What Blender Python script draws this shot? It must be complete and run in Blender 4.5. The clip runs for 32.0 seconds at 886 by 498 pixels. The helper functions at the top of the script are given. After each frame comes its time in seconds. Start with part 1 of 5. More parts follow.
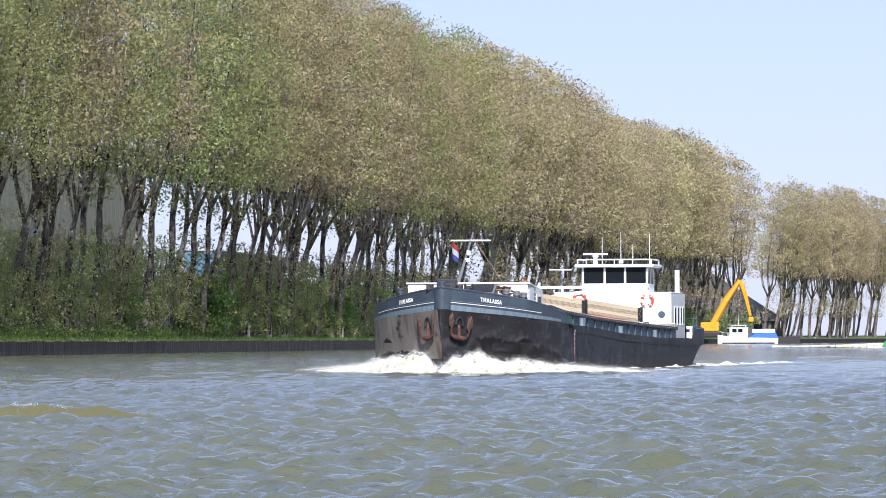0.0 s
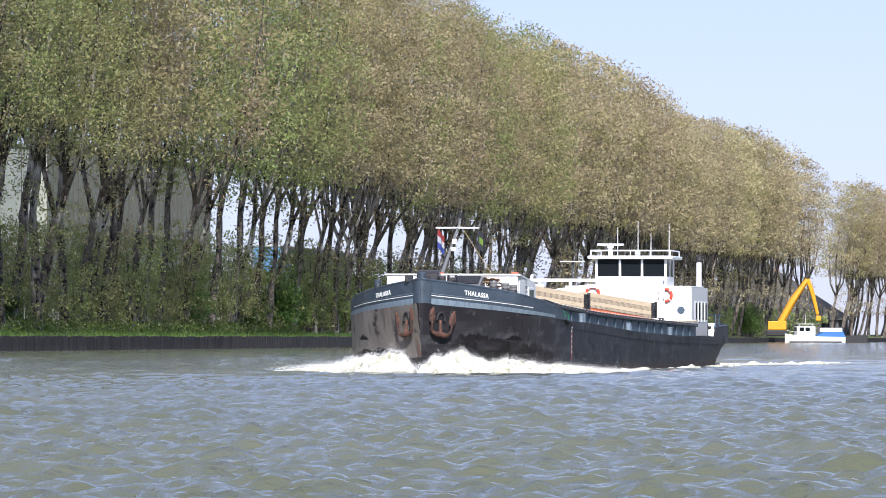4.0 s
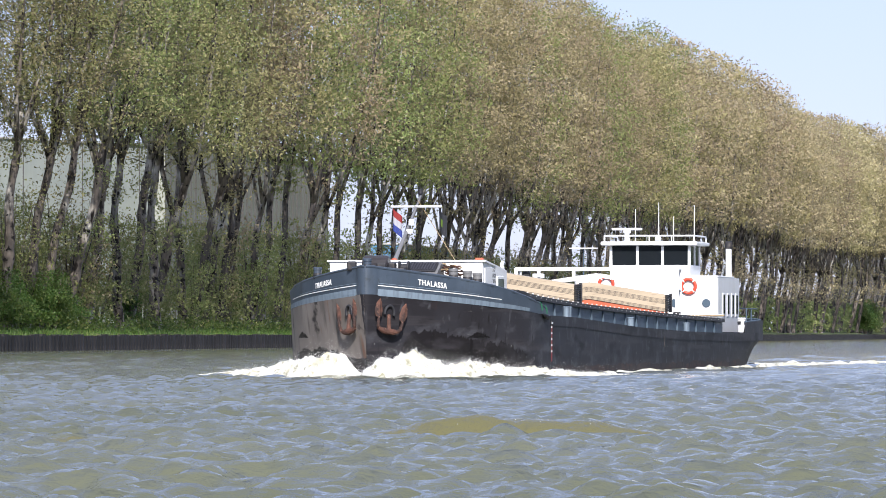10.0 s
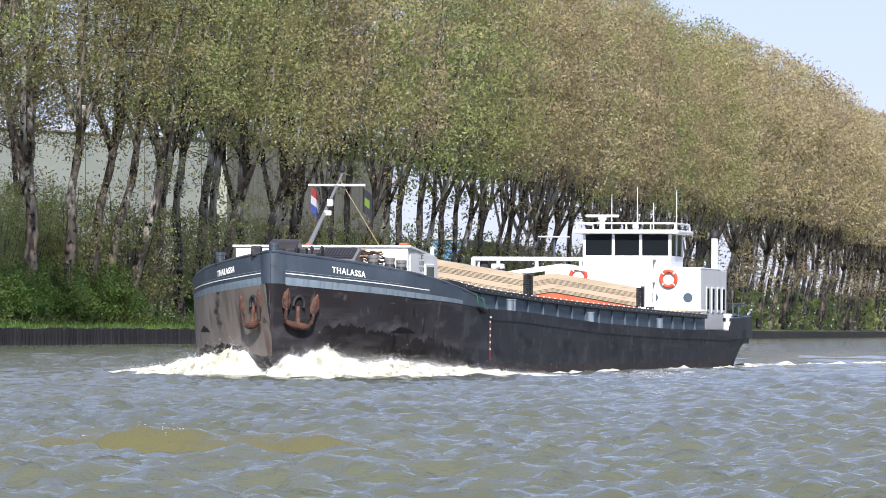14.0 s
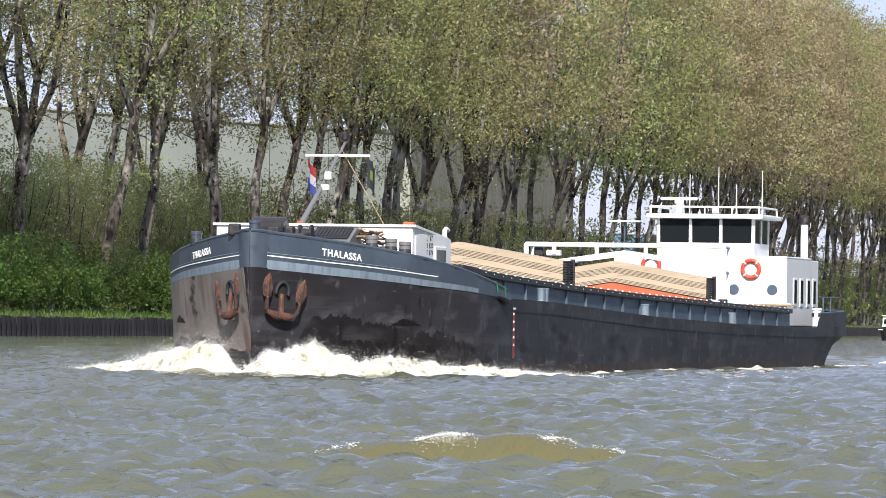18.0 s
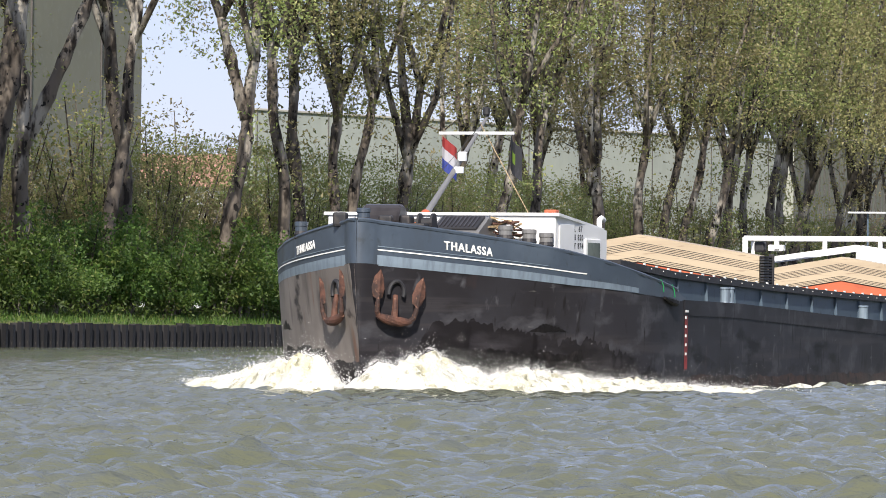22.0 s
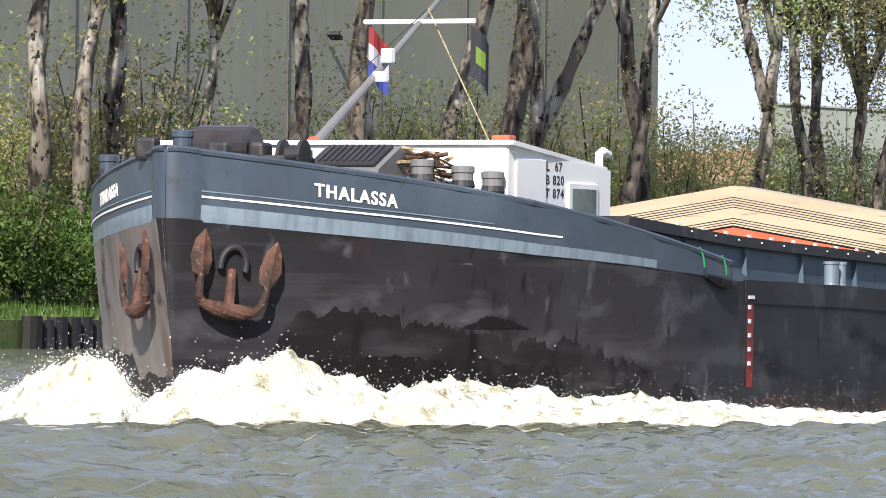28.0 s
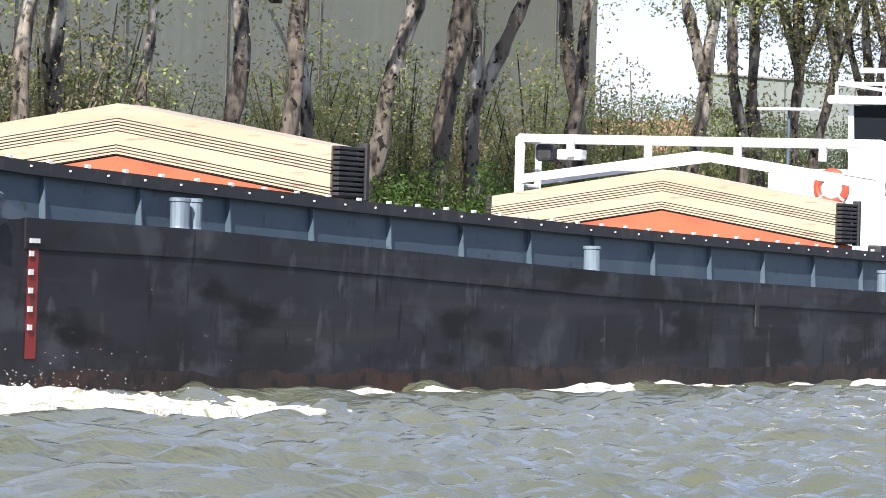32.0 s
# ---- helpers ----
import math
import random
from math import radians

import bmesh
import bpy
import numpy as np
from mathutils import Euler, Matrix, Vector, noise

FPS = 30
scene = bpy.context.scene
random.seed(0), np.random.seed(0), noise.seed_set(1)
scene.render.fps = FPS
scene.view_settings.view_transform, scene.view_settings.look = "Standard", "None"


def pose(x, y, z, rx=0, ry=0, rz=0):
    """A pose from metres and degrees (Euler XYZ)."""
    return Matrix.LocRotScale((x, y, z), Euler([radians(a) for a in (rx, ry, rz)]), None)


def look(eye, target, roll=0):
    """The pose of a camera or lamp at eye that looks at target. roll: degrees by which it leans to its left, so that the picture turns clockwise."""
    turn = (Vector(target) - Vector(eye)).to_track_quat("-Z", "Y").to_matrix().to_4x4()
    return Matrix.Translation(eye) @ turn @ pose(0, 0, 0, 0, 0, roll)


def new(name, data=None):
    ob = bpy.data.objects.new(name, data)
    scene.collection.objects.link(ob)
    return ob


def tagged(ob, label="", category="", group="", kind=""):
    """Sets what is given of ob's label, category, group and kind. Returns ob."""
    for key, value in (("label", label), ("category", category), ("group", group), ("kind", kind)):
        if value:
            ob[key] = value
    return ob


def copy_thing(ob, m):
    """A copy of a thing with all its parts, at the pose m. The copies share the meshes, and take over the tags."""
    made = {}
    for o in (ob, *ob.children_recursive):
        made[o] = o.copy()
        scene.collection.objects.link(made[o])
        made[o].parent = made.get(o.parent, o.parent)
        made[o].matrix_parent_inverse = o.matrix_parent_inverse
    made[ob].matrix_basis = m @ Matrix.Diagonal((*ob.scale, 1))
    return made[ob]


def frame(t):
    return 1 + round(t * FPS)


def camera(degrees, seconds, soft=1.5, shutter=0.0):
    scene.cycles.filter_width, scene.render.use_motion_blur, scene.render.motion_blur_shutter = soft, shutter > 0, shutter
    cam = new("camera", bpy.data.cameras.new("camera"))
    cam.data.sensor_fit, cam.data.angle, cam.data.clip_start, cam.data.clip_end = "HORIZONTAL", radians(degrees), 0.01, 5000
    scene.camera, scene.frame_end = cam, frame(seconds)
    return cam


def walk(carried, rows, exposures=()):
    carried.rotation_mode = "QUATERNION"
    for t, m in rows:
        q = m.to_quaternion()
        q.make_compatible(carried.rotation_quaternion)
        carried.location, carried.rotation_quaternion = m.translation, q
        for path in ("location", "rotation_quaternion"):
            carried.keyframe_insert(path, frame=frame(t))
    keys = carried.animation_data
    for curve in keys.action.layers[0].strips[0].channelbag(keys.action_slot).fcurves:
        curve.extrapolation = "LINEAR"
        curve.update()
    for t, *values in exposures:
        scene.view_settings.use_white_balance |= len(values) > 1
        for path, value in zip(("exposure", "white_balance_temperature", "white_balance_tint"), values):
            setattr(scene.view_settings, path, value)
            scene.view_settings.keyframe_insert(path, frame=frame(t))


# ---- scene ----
cam = camera(9.282, 32.0, soft=0.9)
EYE = 1.376                      # height of the lens over the water
BANK, SLANT = 89.83, 0.0475      # far bank: y = BANK + SLANT * x


def view(x, y, pan, tilt, roll):
    """Camera pose: pan in degrees from +y towards +x, tilt upwards, roll."""
    a, b = radians(pan), radians(tilt)
    eye = Vector((x, y, EYE))
    way = Vector((math.sin(a) * math.cos(b), math.cos(a) * math.cos(b), math.sin(b)))
    return look(eye, eye + way * 50, -roll)


walk(cam, [
    (0, view(0.00, 0.00, 81.127, 0.947, 0.121)),
    (0.5, view(0.00, 0.00, 81.063, 0.964, 0.100)),
    (1, view(0.00, 0.00, 81.007, 0.979, 0.016)),
    (1.5, view(0.00, 0.00, 80.908, 0.965, 0.033)),
    (2, view(0.00, 0.00, 80.791, 0.961, 0.012)),
    (2.5, view(0.00, 0.00, 80.695, 0.965, 0.033)),
    (3, view(0.00, 0.00, 80.605, 0.948, -0.014)),
    (3.5, view(0.00, 0.00, 80.510, 0.918, -0.155)),
    (5.5, view(0.00, 0.00, 80.183, 0.935, -0.156)),
    (6, view(0.00, 0.00, 80.087, 0.949, -0.155)),
    (6.5, view(0.00, 0.00, 79.996, 0.958, -0.170)),
    (7, view(0.00, 0.00, 79.869, 0.949, -0.231)),
    (7.5, view(0.00, 0.00, 79.741, 0.938, -0.202)),
    (8, view(0.00, 0.00, 79.634, 0.893, -0.136)),
    (8.5, view(0.00, 0.00, 79.541, 0.873, -0.114)),
    (9, view(0.00, 0.00, 79.439, 0.896, -0.005)),
    (9.5, view(0.00, 0.00, 79.317, 0.886, -0.003)),
    (10, view(0.00, 0.00, 79.181, 0.887, -0.062)),
    (10.5, view(0.00, 0.00, 79.104, 0.879, -0.033)),
    (11, view(0.00, 0.00, 79.041, 0.865, 0.005)),
    (11.5, view(0.00, 0.00, 78.990, 0.859, -0.078)),
    (12, view(0.00, 0.00, 78.953, 0.854, -0.269)),
    (12.5, view(0.00, 0.00, 78.902, 0.842, -0.263)),
    (13, view(0.00, 0.00, 78.840, 0.819, -0.436)),
    (13.5, view(0.00, 0.00, 78.720, 0.818, -0.294)),
    (14, view(0.00, 0.00, 78.535, 0.835, -0.361)),
    (14.5, view(0.00, 0.00, 78.334, 0.827, -0.441)),
    (16.5, view(0.00, 0.00, 77.662, 0.735, -0.887)),
    (17, view(0.00, 0.00, 77.236, 0.688, -0.881)),
    (17.5, view(0.00, 0.00, 76.780, 0.705, -0.726)),
    (18, view(0.00, 0.00, 76.616, 0.750, -0.862)),
    (18.5, view(0.00, 0.00, 76.478, 0.778, -0.944)),
    (19, view(0.00, 0.00, 76.243, 0.789, -0.976)),
    (19.5, view(0.00, 0.00, 75.958, 0.820, -0.952)),
    (20, view(0.00, 0.00, 75.656, 0.820, -0.936)),
    (20.5, view(0.00, 0.00, 75.695, 0.818, -0.998)),
    (21, view(0.00, 0.00, 74.110, 0.881, -0.936)),
    (21.5, view(0.00, 0.00, 73.304, 0.933, -0.869)),
    (22, view(0.00, 0.00, 72.593, 0.795, -0.656)),
    (22.5, view(5.23, 1.70, 72.026, 0.676, -0.467)),
    (23, view(16.29, 5.32, 71.916, 0.682, -0.521)),
    (23.5, view(15.65, 5.15, 71.780, 0.752, -0.590)),
    (24, view(15.01, 5.13, 71.134, 0.731, -0.701)),
    (24.5, view(14.42, 5.05, 70.684, 0.760, -0.847)),
    (25, view(13.87, 4.99, 70.199, 0.798, -0.828)),
    (25.5, view(13.35, 4.94, 69.683, 0.783, -0.748)),
    (26, view(12.86, 4.94, 68.998, 0.787, -0.644)),
    (26.5, view(12.41, 4.94, 68.315, 0.816, -0.665)),
    (28.5, view(11.13, 4.68, 67.197, 0.703, -0.706)),
    (29, view(10.95, 4.54, 67.459, 0.652, -0.791)),
    (29.5, view(10.79, 4.45, 67.612, 0.535, -1.136)),
    (30, view(10.67, 4.37, 67.732, 0.489, -1.151)),
    (30.5, view(10.58, 4.31, 67.837, 0.378, -1.307)),
    (31, view(10.52, 4.28, 67.873, 0.318, -1.475)),
    (31.5, view(10.51, 4.26, 67.907, 0.321, -1.506)),
    (32, view(10.52, 4.27, 67.908, 0.365, -1.617)),
], exposures=[(0, 0.98, 5900, 13), (10.0, 1.05, 6080, 14), (17.0, 1.0, 6300, 13), (22.0, 0.98, 6550, 12), (26.0, 1.06, 6550, 12), (32.0, 1.43, 6300, 12.5)])


# ---- light ----
SUN_TO = Vector((-0.78, -0.18, 0.56)).normalized()
world = bpy.data.worlds.new("spring_sky")
scene.world = world
world.use_nodes = True
wn = world.node_tree
sky = wn.nodes.new("ShaderNodeTexSky")
sky.sky_type = 'NISHITA'
sky.sun_disc = False
sky.sun_elevation = math.asin(SUN_TO.z)
sky.sun_rotation = math.atan2(SUN_TO.x, SUN_TO.y)
sky.air_density, sky.dust_density, sky.ozone_density = 0.8, 0.30, 2.4
tint = wn.nodes.new("ShaderNodeMix")
tint.data_type, tint.blend_type = "RGBA", "MULTIPLY"
tint.inputs["Factor"].default_value = 1.0
tint.inputs[7].default_value = (0.95, 0.83, 0.97, 1)
wn.links.new(sky.outputs[0], tint.inputs[6])
haze = wn.nodes.new("ShaderNodeMix")
haze.data_type = "RGBA"
haze.inputs["Factor"].default_value = 0.58
haze.inputs[7].default_value = (4.4, 5.05, 6.5, 1)
wn.links.new(tint.outputs[2], haze.inputs[6])
wn.links.new(haze.outputs[2], wn.nodes["Background"].inputs[0])
wn.nodes["Background"].inputs[1].default_value = 0.071
sun = new("sun", bpy.data.lights.new("sun", "SUN"))
sun.data.energy, sun.data.angle, sun.data.color = 3.5, radians(0.55), (1.0, 0.94, 0.83)
sun.matrix_world = look(SUN_TO * 60, (0, 0, 0))


# ---- materials ----
def mat(name, base, rough=0.6, metal=0.0, spots=(), bump=0.0, bump_scale=8.0, ior=1.45, stretch=(1, 1, 1), rand=0.0, coat=0.0):
    """Procedural surface. spots: (scale, colour, amount low, amount high, detail) layers of noise-driven colour."""
    m = bpy.data.materials.new(name)
    m.use_nodes = True
    nt = m.node_tree
    b = nt.nodes["Principled BSDF"]
    b.inputs["Roughness"].default_value = rough
    b.inputs["Metallic"].default_value = metal
    b.inputs["IOR"].default_value = ior
    b.inputs["Coat Weight"].default_value = coat
    co = nt.nodes.new("ShaderNodeTexCoord")
    mp = nt.nodes.new("ShaderNodeMapping")
    mp.inputs["Scale"].default_value = stretch
    nt.links.new(co.outputs["Object"], mp.inputs[0])
    rgb = nt.nodes.new("ShaderNodeRGB")
    rgb.outputs[0].default_value = (*base, 1)
    col = rgb.outputs[0]
    for scale, colour, lo, hi, detail, *own in spots:
        n = nt.nodes.new("ShaderNodeTexNoise")
        n.inputs["Scale"].default_value, n.inputs["Detail"].default_value = scale, detail
        src = mp
        if own:
            src = nt.nodes.new("ShaderNodeMapping")
            src.inputs["Scale"].default_value = own[0]
            nt.links.new(co.outputs["Object"], src.inputs[0])
        nt.links.new(src.outputs[0], n.inputs["Vector"])
        r = nt.nodes.new("ShaderNodeMapRange")
        r.inputs[1].default_value, r.inputs[2].default_value = lo, hi
        nt.links.new(n.outputs[0], r.inputs[0])
        mx = nt.nodes.new("ShaderNodeMix")
        mx.data_type = "RGBA"
        nt.links.new(r.outputs[0], mx.inputs["Factor"])
        nt.links.new(col, mx.inputs[6])
        mx.inputs[7].default_value = (*colour, 1)
        col = mx.outputs[2]
    if rand:
        oi = nt.nodes.new("ShaderNodeObjectInfo")
        hs = nt.nodes.new("ShaderNodeHueSaturation")
        rr = nt.nodes.new("ShaderNodeMapRange")
        rr.inputs[3].default_value, rr.inputs[4].default_value = 1 - rand, 1 + rand
        nt.links.new(oi.outputs["Random"], rr.inputs[0])
        nt.links.new(rr.outputs[0], hs.inputs["Value"])
        nt.links.new(col, hs.inputs["Color"])
        col = hs.outputs[0]
    nt.links.new(col, b.inputs["Base Color"])
    if bump:
        n = nt.nodes.new("ShaderNodeTexNoise")
        n.inputs["Scale"].default_value, n.inputs["Detail"].default_value = bump_scale, 6
        nt.links.new(mp.outputs[0], n.inputs["Vector"])
        bp = nt.nodes.new("ShaderNodeBump")
        bp.inputs["Strength"].default_value, bp.inputs["Distance"].default_value = bump, 0.05
        nt.links.new(n.outputs[0], bp.inputs["Height"])
        nt.links.new(bp.outputs[0], b.inputs["Normal"])
    return m


def leaf_mat(name, a, c, dry, amount):
    """Leaves: colour varies leaf by leaf between a and c, with a share of dry ones; light passes through."""
    m = bpy.data.materials.new(name)
    m.use_nodes = True
    nt = m.node_tree
    b = nt.nodes["Principled BSDF"]
    geo = nt.nodes.new("ShaderNodeNewGeometry")
    ramp = nt.nodes.new("ShaderNodeValToRGB")
    e = ramp.color_ramp.elements
    e[0].position, e[0].color = 0.0, (*a, 1)
    e[1].position, e[1].color = 1.0, (*dry, 1)
    k = e.new(1 - amount)
    k.color = (*c, 1)
    nt.links.new(geo.outputs["Random Per Island"], ramp.inputs[0])
    oi = nt.nodes.new("ShaderNodeObjectInfo")
    hs = nt.nodes.new("ShaderNodeHueSaturation")
    for sock, lo, hi in (("Value", 0.75, 1.25), ("Hue", 0.485, 0.515)):
        rr = nt.nodes.new("ShaderNodeMapRange")
        rr.inputs[3].default_value, rr.inputs[4].default_value = lo, hi
        nt.links.new(oi.outputs["Random"], rr.inputs[0])
        nt.links.new(rr.outputs[0], hs.inputs[sock])
    nt.links.new(ramp.outputs[0], hs.inputs["Color"])
    nt.links.new(hs.outputs[0], b.inputs["Base Color"])
    b.inputs["Roughness"].default_value = 0.55
    tr = nt.nodes.new("ShaderNodeBsdfTranslucent")
    nt.links.new(hs.outputs[0], tr.inputs[0])
    mx = nt.nodes.new("ShaderNodeMixShader")
    mx.inputs[0].default_value = 0.48
    nt.links.new(b.outputs[0], mx.inputs[1])
    nt.links.new(tr.outputs[0], mx.inputs[2])
    nt.links.new(mx.outputs[0], nt.nodes["Material Output"].inputs[0])
    return m


M_black = mat("hull_black", (0.0155, 0.0138, 0.0155), 0.55, spots=(
    (0.30, (0.0265, 0.0252, 0.0302), 0.40, 0.60, 8),
    (1.0, (0.034, 0.0342, 0.0415), 0.48, 0.70, 9, (0.5, 0.5, 0.5)),
    (1.0, (0.040, 0.037, 0.041), 0.52, 0.60, 9, (0.10, 0.10, 2.6)),
    (1.0, (0.056, 0.056, 0.064), 0.54, 0.66, 10, (0.9, 0.9, 2.0)),
    (1.0, (0.070, 0.070, 0.078), 0.62, 0.70, 10, (2.6, 2.6, 1.3)),
    (1.0, (0.012, 0.010, 0.011), 0.61, 0.72, 8, (5.0, 5.0, 1.3)),
    (1.0, (0.0080, 0.0070, 0.0075), 0.58, 0.66, 13, (0.40, 0.40, 1.3)),
    (2.5, (0.12, 0.115, 0.11), 0.70, 0.78, 10, (0.5, 0.5, 2.0)),
    (0.9, (0.046, 0.029, 0.026), 0.66, 0.80, 10, (0.8, 0.8, 0.7))), bump=0.10, bump_scale=1.6, ior=1.28, stretch=(0.42, 0.42, 1.5))
M_sooty = mat("worn_dark_plating", (0.0130, 0.0116, 0.0132), 0.5, spots=(
    (1.0, (0.030, 0.0275, 0.0315), 0.46, 0.60, 10, (0.6, 0.6, 1.8)), (1.0, (0.042, 0.040, 0.045), 0.56, 0.66, 10, (0.3, 0.3, 3.4)), (1.0, (0.007, 0.006, 0.007), 0.55, 0.66, 11, (3.0, 3.0, 0.8))), bump=0.12, bump_scale=2.0, ior=1.25)
M_tar = mat("bare_tarred_steel", (0.0085, 0.0078, 0.0085), 0.5, spots=((3.0, (0.020, 0.017, 0.018), 0.52, 0.7, 9),), bump=0.3, bump_scale=6.0, ior=1.25)
M_boot = mat("rusty_boot_top", (0.036, 0.024, 0.021), 0.6, spots=((1.0, (0.065, 0.034, 0.026), 0.48, 0.64, 9, (0.8, 0.8, 3.0)), (3.0, (0.016, 0.013, 0.013), 0.52, 0.66, 9)), bump=0.2, bump_scale=5.0, ior=1.35)
# faded brown, made paler still: sunlight on the starboard bow is in the colour
M_faded_lit = mat("faded_lit_hull_paint", (0.165, 0.145, 0.132), 0.6, spots=(
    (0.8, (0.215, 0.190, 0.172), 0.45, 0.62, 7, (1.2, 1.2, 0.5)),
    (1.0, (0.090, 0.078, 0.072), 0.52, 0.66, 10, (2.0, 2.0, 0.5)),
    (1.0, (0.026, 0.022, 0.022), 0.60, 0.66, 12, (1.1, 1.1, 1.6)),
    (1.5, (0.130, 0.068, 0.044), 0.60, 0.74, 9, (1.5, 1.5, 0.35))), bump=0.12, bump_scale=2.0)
M_mast = mat("mast_grey", (0.17, 0.17, 0.175), 0.5, spots=((4.0, (0.15, 0.15, 0.155), 0.5, 0.7, 6),))
M_grey = mat("bulwark_blue_grey", (0.052, 0.070, 0.098), 0.45, spots=((0.9, (0.080, 0.104, 0.138), 0.5, 0.75, 5), (1.0, (0.045, 0.055, 0.068), 0.54, 0.66, 9, (1.2, 1.2, 0.35)), (6.0, (0.04, 0.05, 0.062), 0.6, 0.75, 8)), bump=0.08, bump_scale=2.0)
M_band = mat("bow_band_light_blue", (0.195, 0.25, 0.305), 0.4, spots=((3.0, (0.12, 0.15, 0.19), 0.45, 0.7, 8),), stretch=(2, 2, 0.4))
M_steel = mat("coaming_blue_steel", (0.058, 0.090, 0.125), 0.5, spots=((1.2, (0.085, 0.12, 0.155), 0.5, 0.7, 6), (5.0, (0.03, 0.04, 0.05), 0.62, 0.75, 8)))
M_dark = mat("dark_painted_steel", (0.022, 0.022, 0.026), 0.6, spots=((3.0, (0.07, 0.06, 0.055), 0.55, 0.75, 7),), bump=0.1)
M_white = mat("white_paint", (0.78, 0.79, 0.80), 0.35, spots=((1.1, (0.70, 0.70, 0.68), 0.5, 0.8, 5), (9.0, (0.50, 0.42, 0.34), 0.72, 0.8, 8)))
M_bright = mat("white_lettering", (0.80, 0.80, 0.78), 0.5, spots=((8.0, (0.6, 0.6, 0.6), 0.6, 0.8, 6),))
M_winch = mat("winch_cover", (0.040, 0.036, 0.038), 0.28, spots=((2.0, (0.025, 0.022, 0.023), 0.45, 0.65, 6),))
M_rust = mat("rusty_anchor", (0.115, 0.052, 0.036), 0.8, spots=((2.5, (0.036, 0.020, 0.017), 0.44, 0.62, 8), (12.0, (0.24, 0.125, 0.085), 0.6, 0.75, 6)), bump=0.4, bump_scale=14)
M_cream = mat("cream_aluminium_cover", (0.46, 0.375, 0.265), 0.5, spots=((0.8, (0.38, 0.30, 0.21), 0.45, 0.7, 5), (6.0, (0.27, 0.20, 0.14), 0.58, 0.74, 8)), stretch=(1, 0.35, 3))
M_orange = mat("red_lead_paint", (0.48, 0.12, 0.055), 0.6, spots=((2.0, (0.38, 0.08, 0.04), 0.45, 0.7, 6),))
M_ring = mat("lifebuoy_red", (0.62, 0.07, 0.035), 0.5, spots=((6.0, (0.5, 0.1, 0.06), 0.55, 0.75, 4),))
M_glass = mat("dark_glass", (0.012, 0.015, 0.018), 0.06, ior=1.2)
M_pane = mat("curtained_pane", (0.20, 0.23, 0.22), 0.08, spots=((2.0, (0.13, 0.15, 0.15), 0.45, 0.65, 4),), ior=1.5)
M_markred = mat("draught_mark_red", (0.26, 0.025, 0.020), 0.55, spots=((5.0, (0.14, 0.03, 0.025), 0.5, 0.7, 7),))
M_rope = mat("rope_tan", (0.42, 0.32, 0.19), 0.9, spots=((20.0, (0.25, 0.18, 0.1), 0.45, 0.6, 4),), bump=0.5, bump_scale=40)
M_bark = mat("poplar_bark", (0.148, 0.124, 0.102), 0.9, spots=((0.6, (0.43, 0.40, 0.35), 0.49, 0.61, 7), (2.2, (0.027, 0.021, 0.017), 0.50, 0.63, 9), (1.0, (0.012, 0.010, 0.009), 0.60, 0.64, 6, (2.6, 2.6, 2.2))), bump=0.8, bump_scale=7, stretch=(1, 1, 0.35), rand=0.3)
M_leaf_a = leaf_mat("spring_leaves_olive", (0.265, 0.240, 0.108), (0.385, 0.330, 0.160), (0.46, 0.38, 0.21), 0.3)
M_leaf_b = leaf_mat("spring_leaves_brown", (0.33, 0.275, 0.155), (0.45, 0.37, 0.215), (0.51, 0.41, 0.26), 0.5)
M_leaf_c = leaf_mat("spring_leaves_green", (0.195, 0.240, 0.075), (0.335, 0.365, 0.130), (0.45, 0.42, 0.20), 0.25)
M_leaf_e = leaf_mat("spring_leaves_deep_olive", (0.205, 0.195, 0.082), (0.315, 0.285, 0.130), (0.40, 0.34, 0.18), 0.3)
M_leaf_d = leaf_mat("shrub_leaves", (0.045, 0.098, 0.018), (0.125, 0.205, 0.042), (0.22, 0.25, 0.075), 0.15)
M_grass = mat("bank_grass", (0.07, 0.105, 0.025), 0.9, spots=((0.35, (0.13, 0.13, 0.045), 0.45, 0.65, 6), (3.0, (0.04, 0.07, 0.018), 0.5, 0.7, 6)), bump=0.6, bump_scale=4)
M_pile = mat("tarred_sheet_pile", (0.012, 0.011, 0.012), 0.7, spots=((1.2, (0.034, 0.031, 0.030), 0.52, 0.7, 7), (5.0, (0.09, 0.085, 0.07), 0.66, 0.78, 6)), bump=0.3, bump_scale=6, rand=0.4)
M_hall = mat("grey_green_cladding", (0.30, 0.31, 0.265), 0.65, spots=((0.08, (0.26, 0.27, 0.23), 0.45, 0.65, 4), (1.5, (0.33, 0.34, 0.30), 0.55, 0.75, 6)))
M_pale = mat("pale_cladding", (0.34, 0.37, 0.34), 0.6, spots=((0.1, (0.30, 0.33, 0.31), 0.45, 0.6, 4),))
M_stone = mat("concrete", (0.42, 0.41, 0.38), 0.85, spots=((0.6, (0.32, 0.31, 0.28), 0.5, 0.7, 6),), bump=0.2)
M_roof = mat("roof_tiles_grey", (0.085, 0.080, 0.080), 0.8, spots=((0.4, (0.12, 0.11, 0.105), 0.5, 0.7, 6),), bump=0.3)
# red brick and tile with distance haze mixed into the colour
M_brick = mat("red_brick_hazed", (0.40, 0.22, 0.165), 0.85, spots=((0.3, (0.33, 0.17, 0.125), 0.45, 0.65, 6),))
M_yellow = mat("crane_yellow", (0.75, 0.33, 0.015), 0.45, spots=((1.0, (0.6, 0.24, 0.02), 0.55, 0.75, 6),))
M_blue = mat("boat_blue", (0.05, 0.16, 0.42), 0.4, spots=((1.5, (0.08, 0.2, 0.45), 0.5, 0.7, 5),))
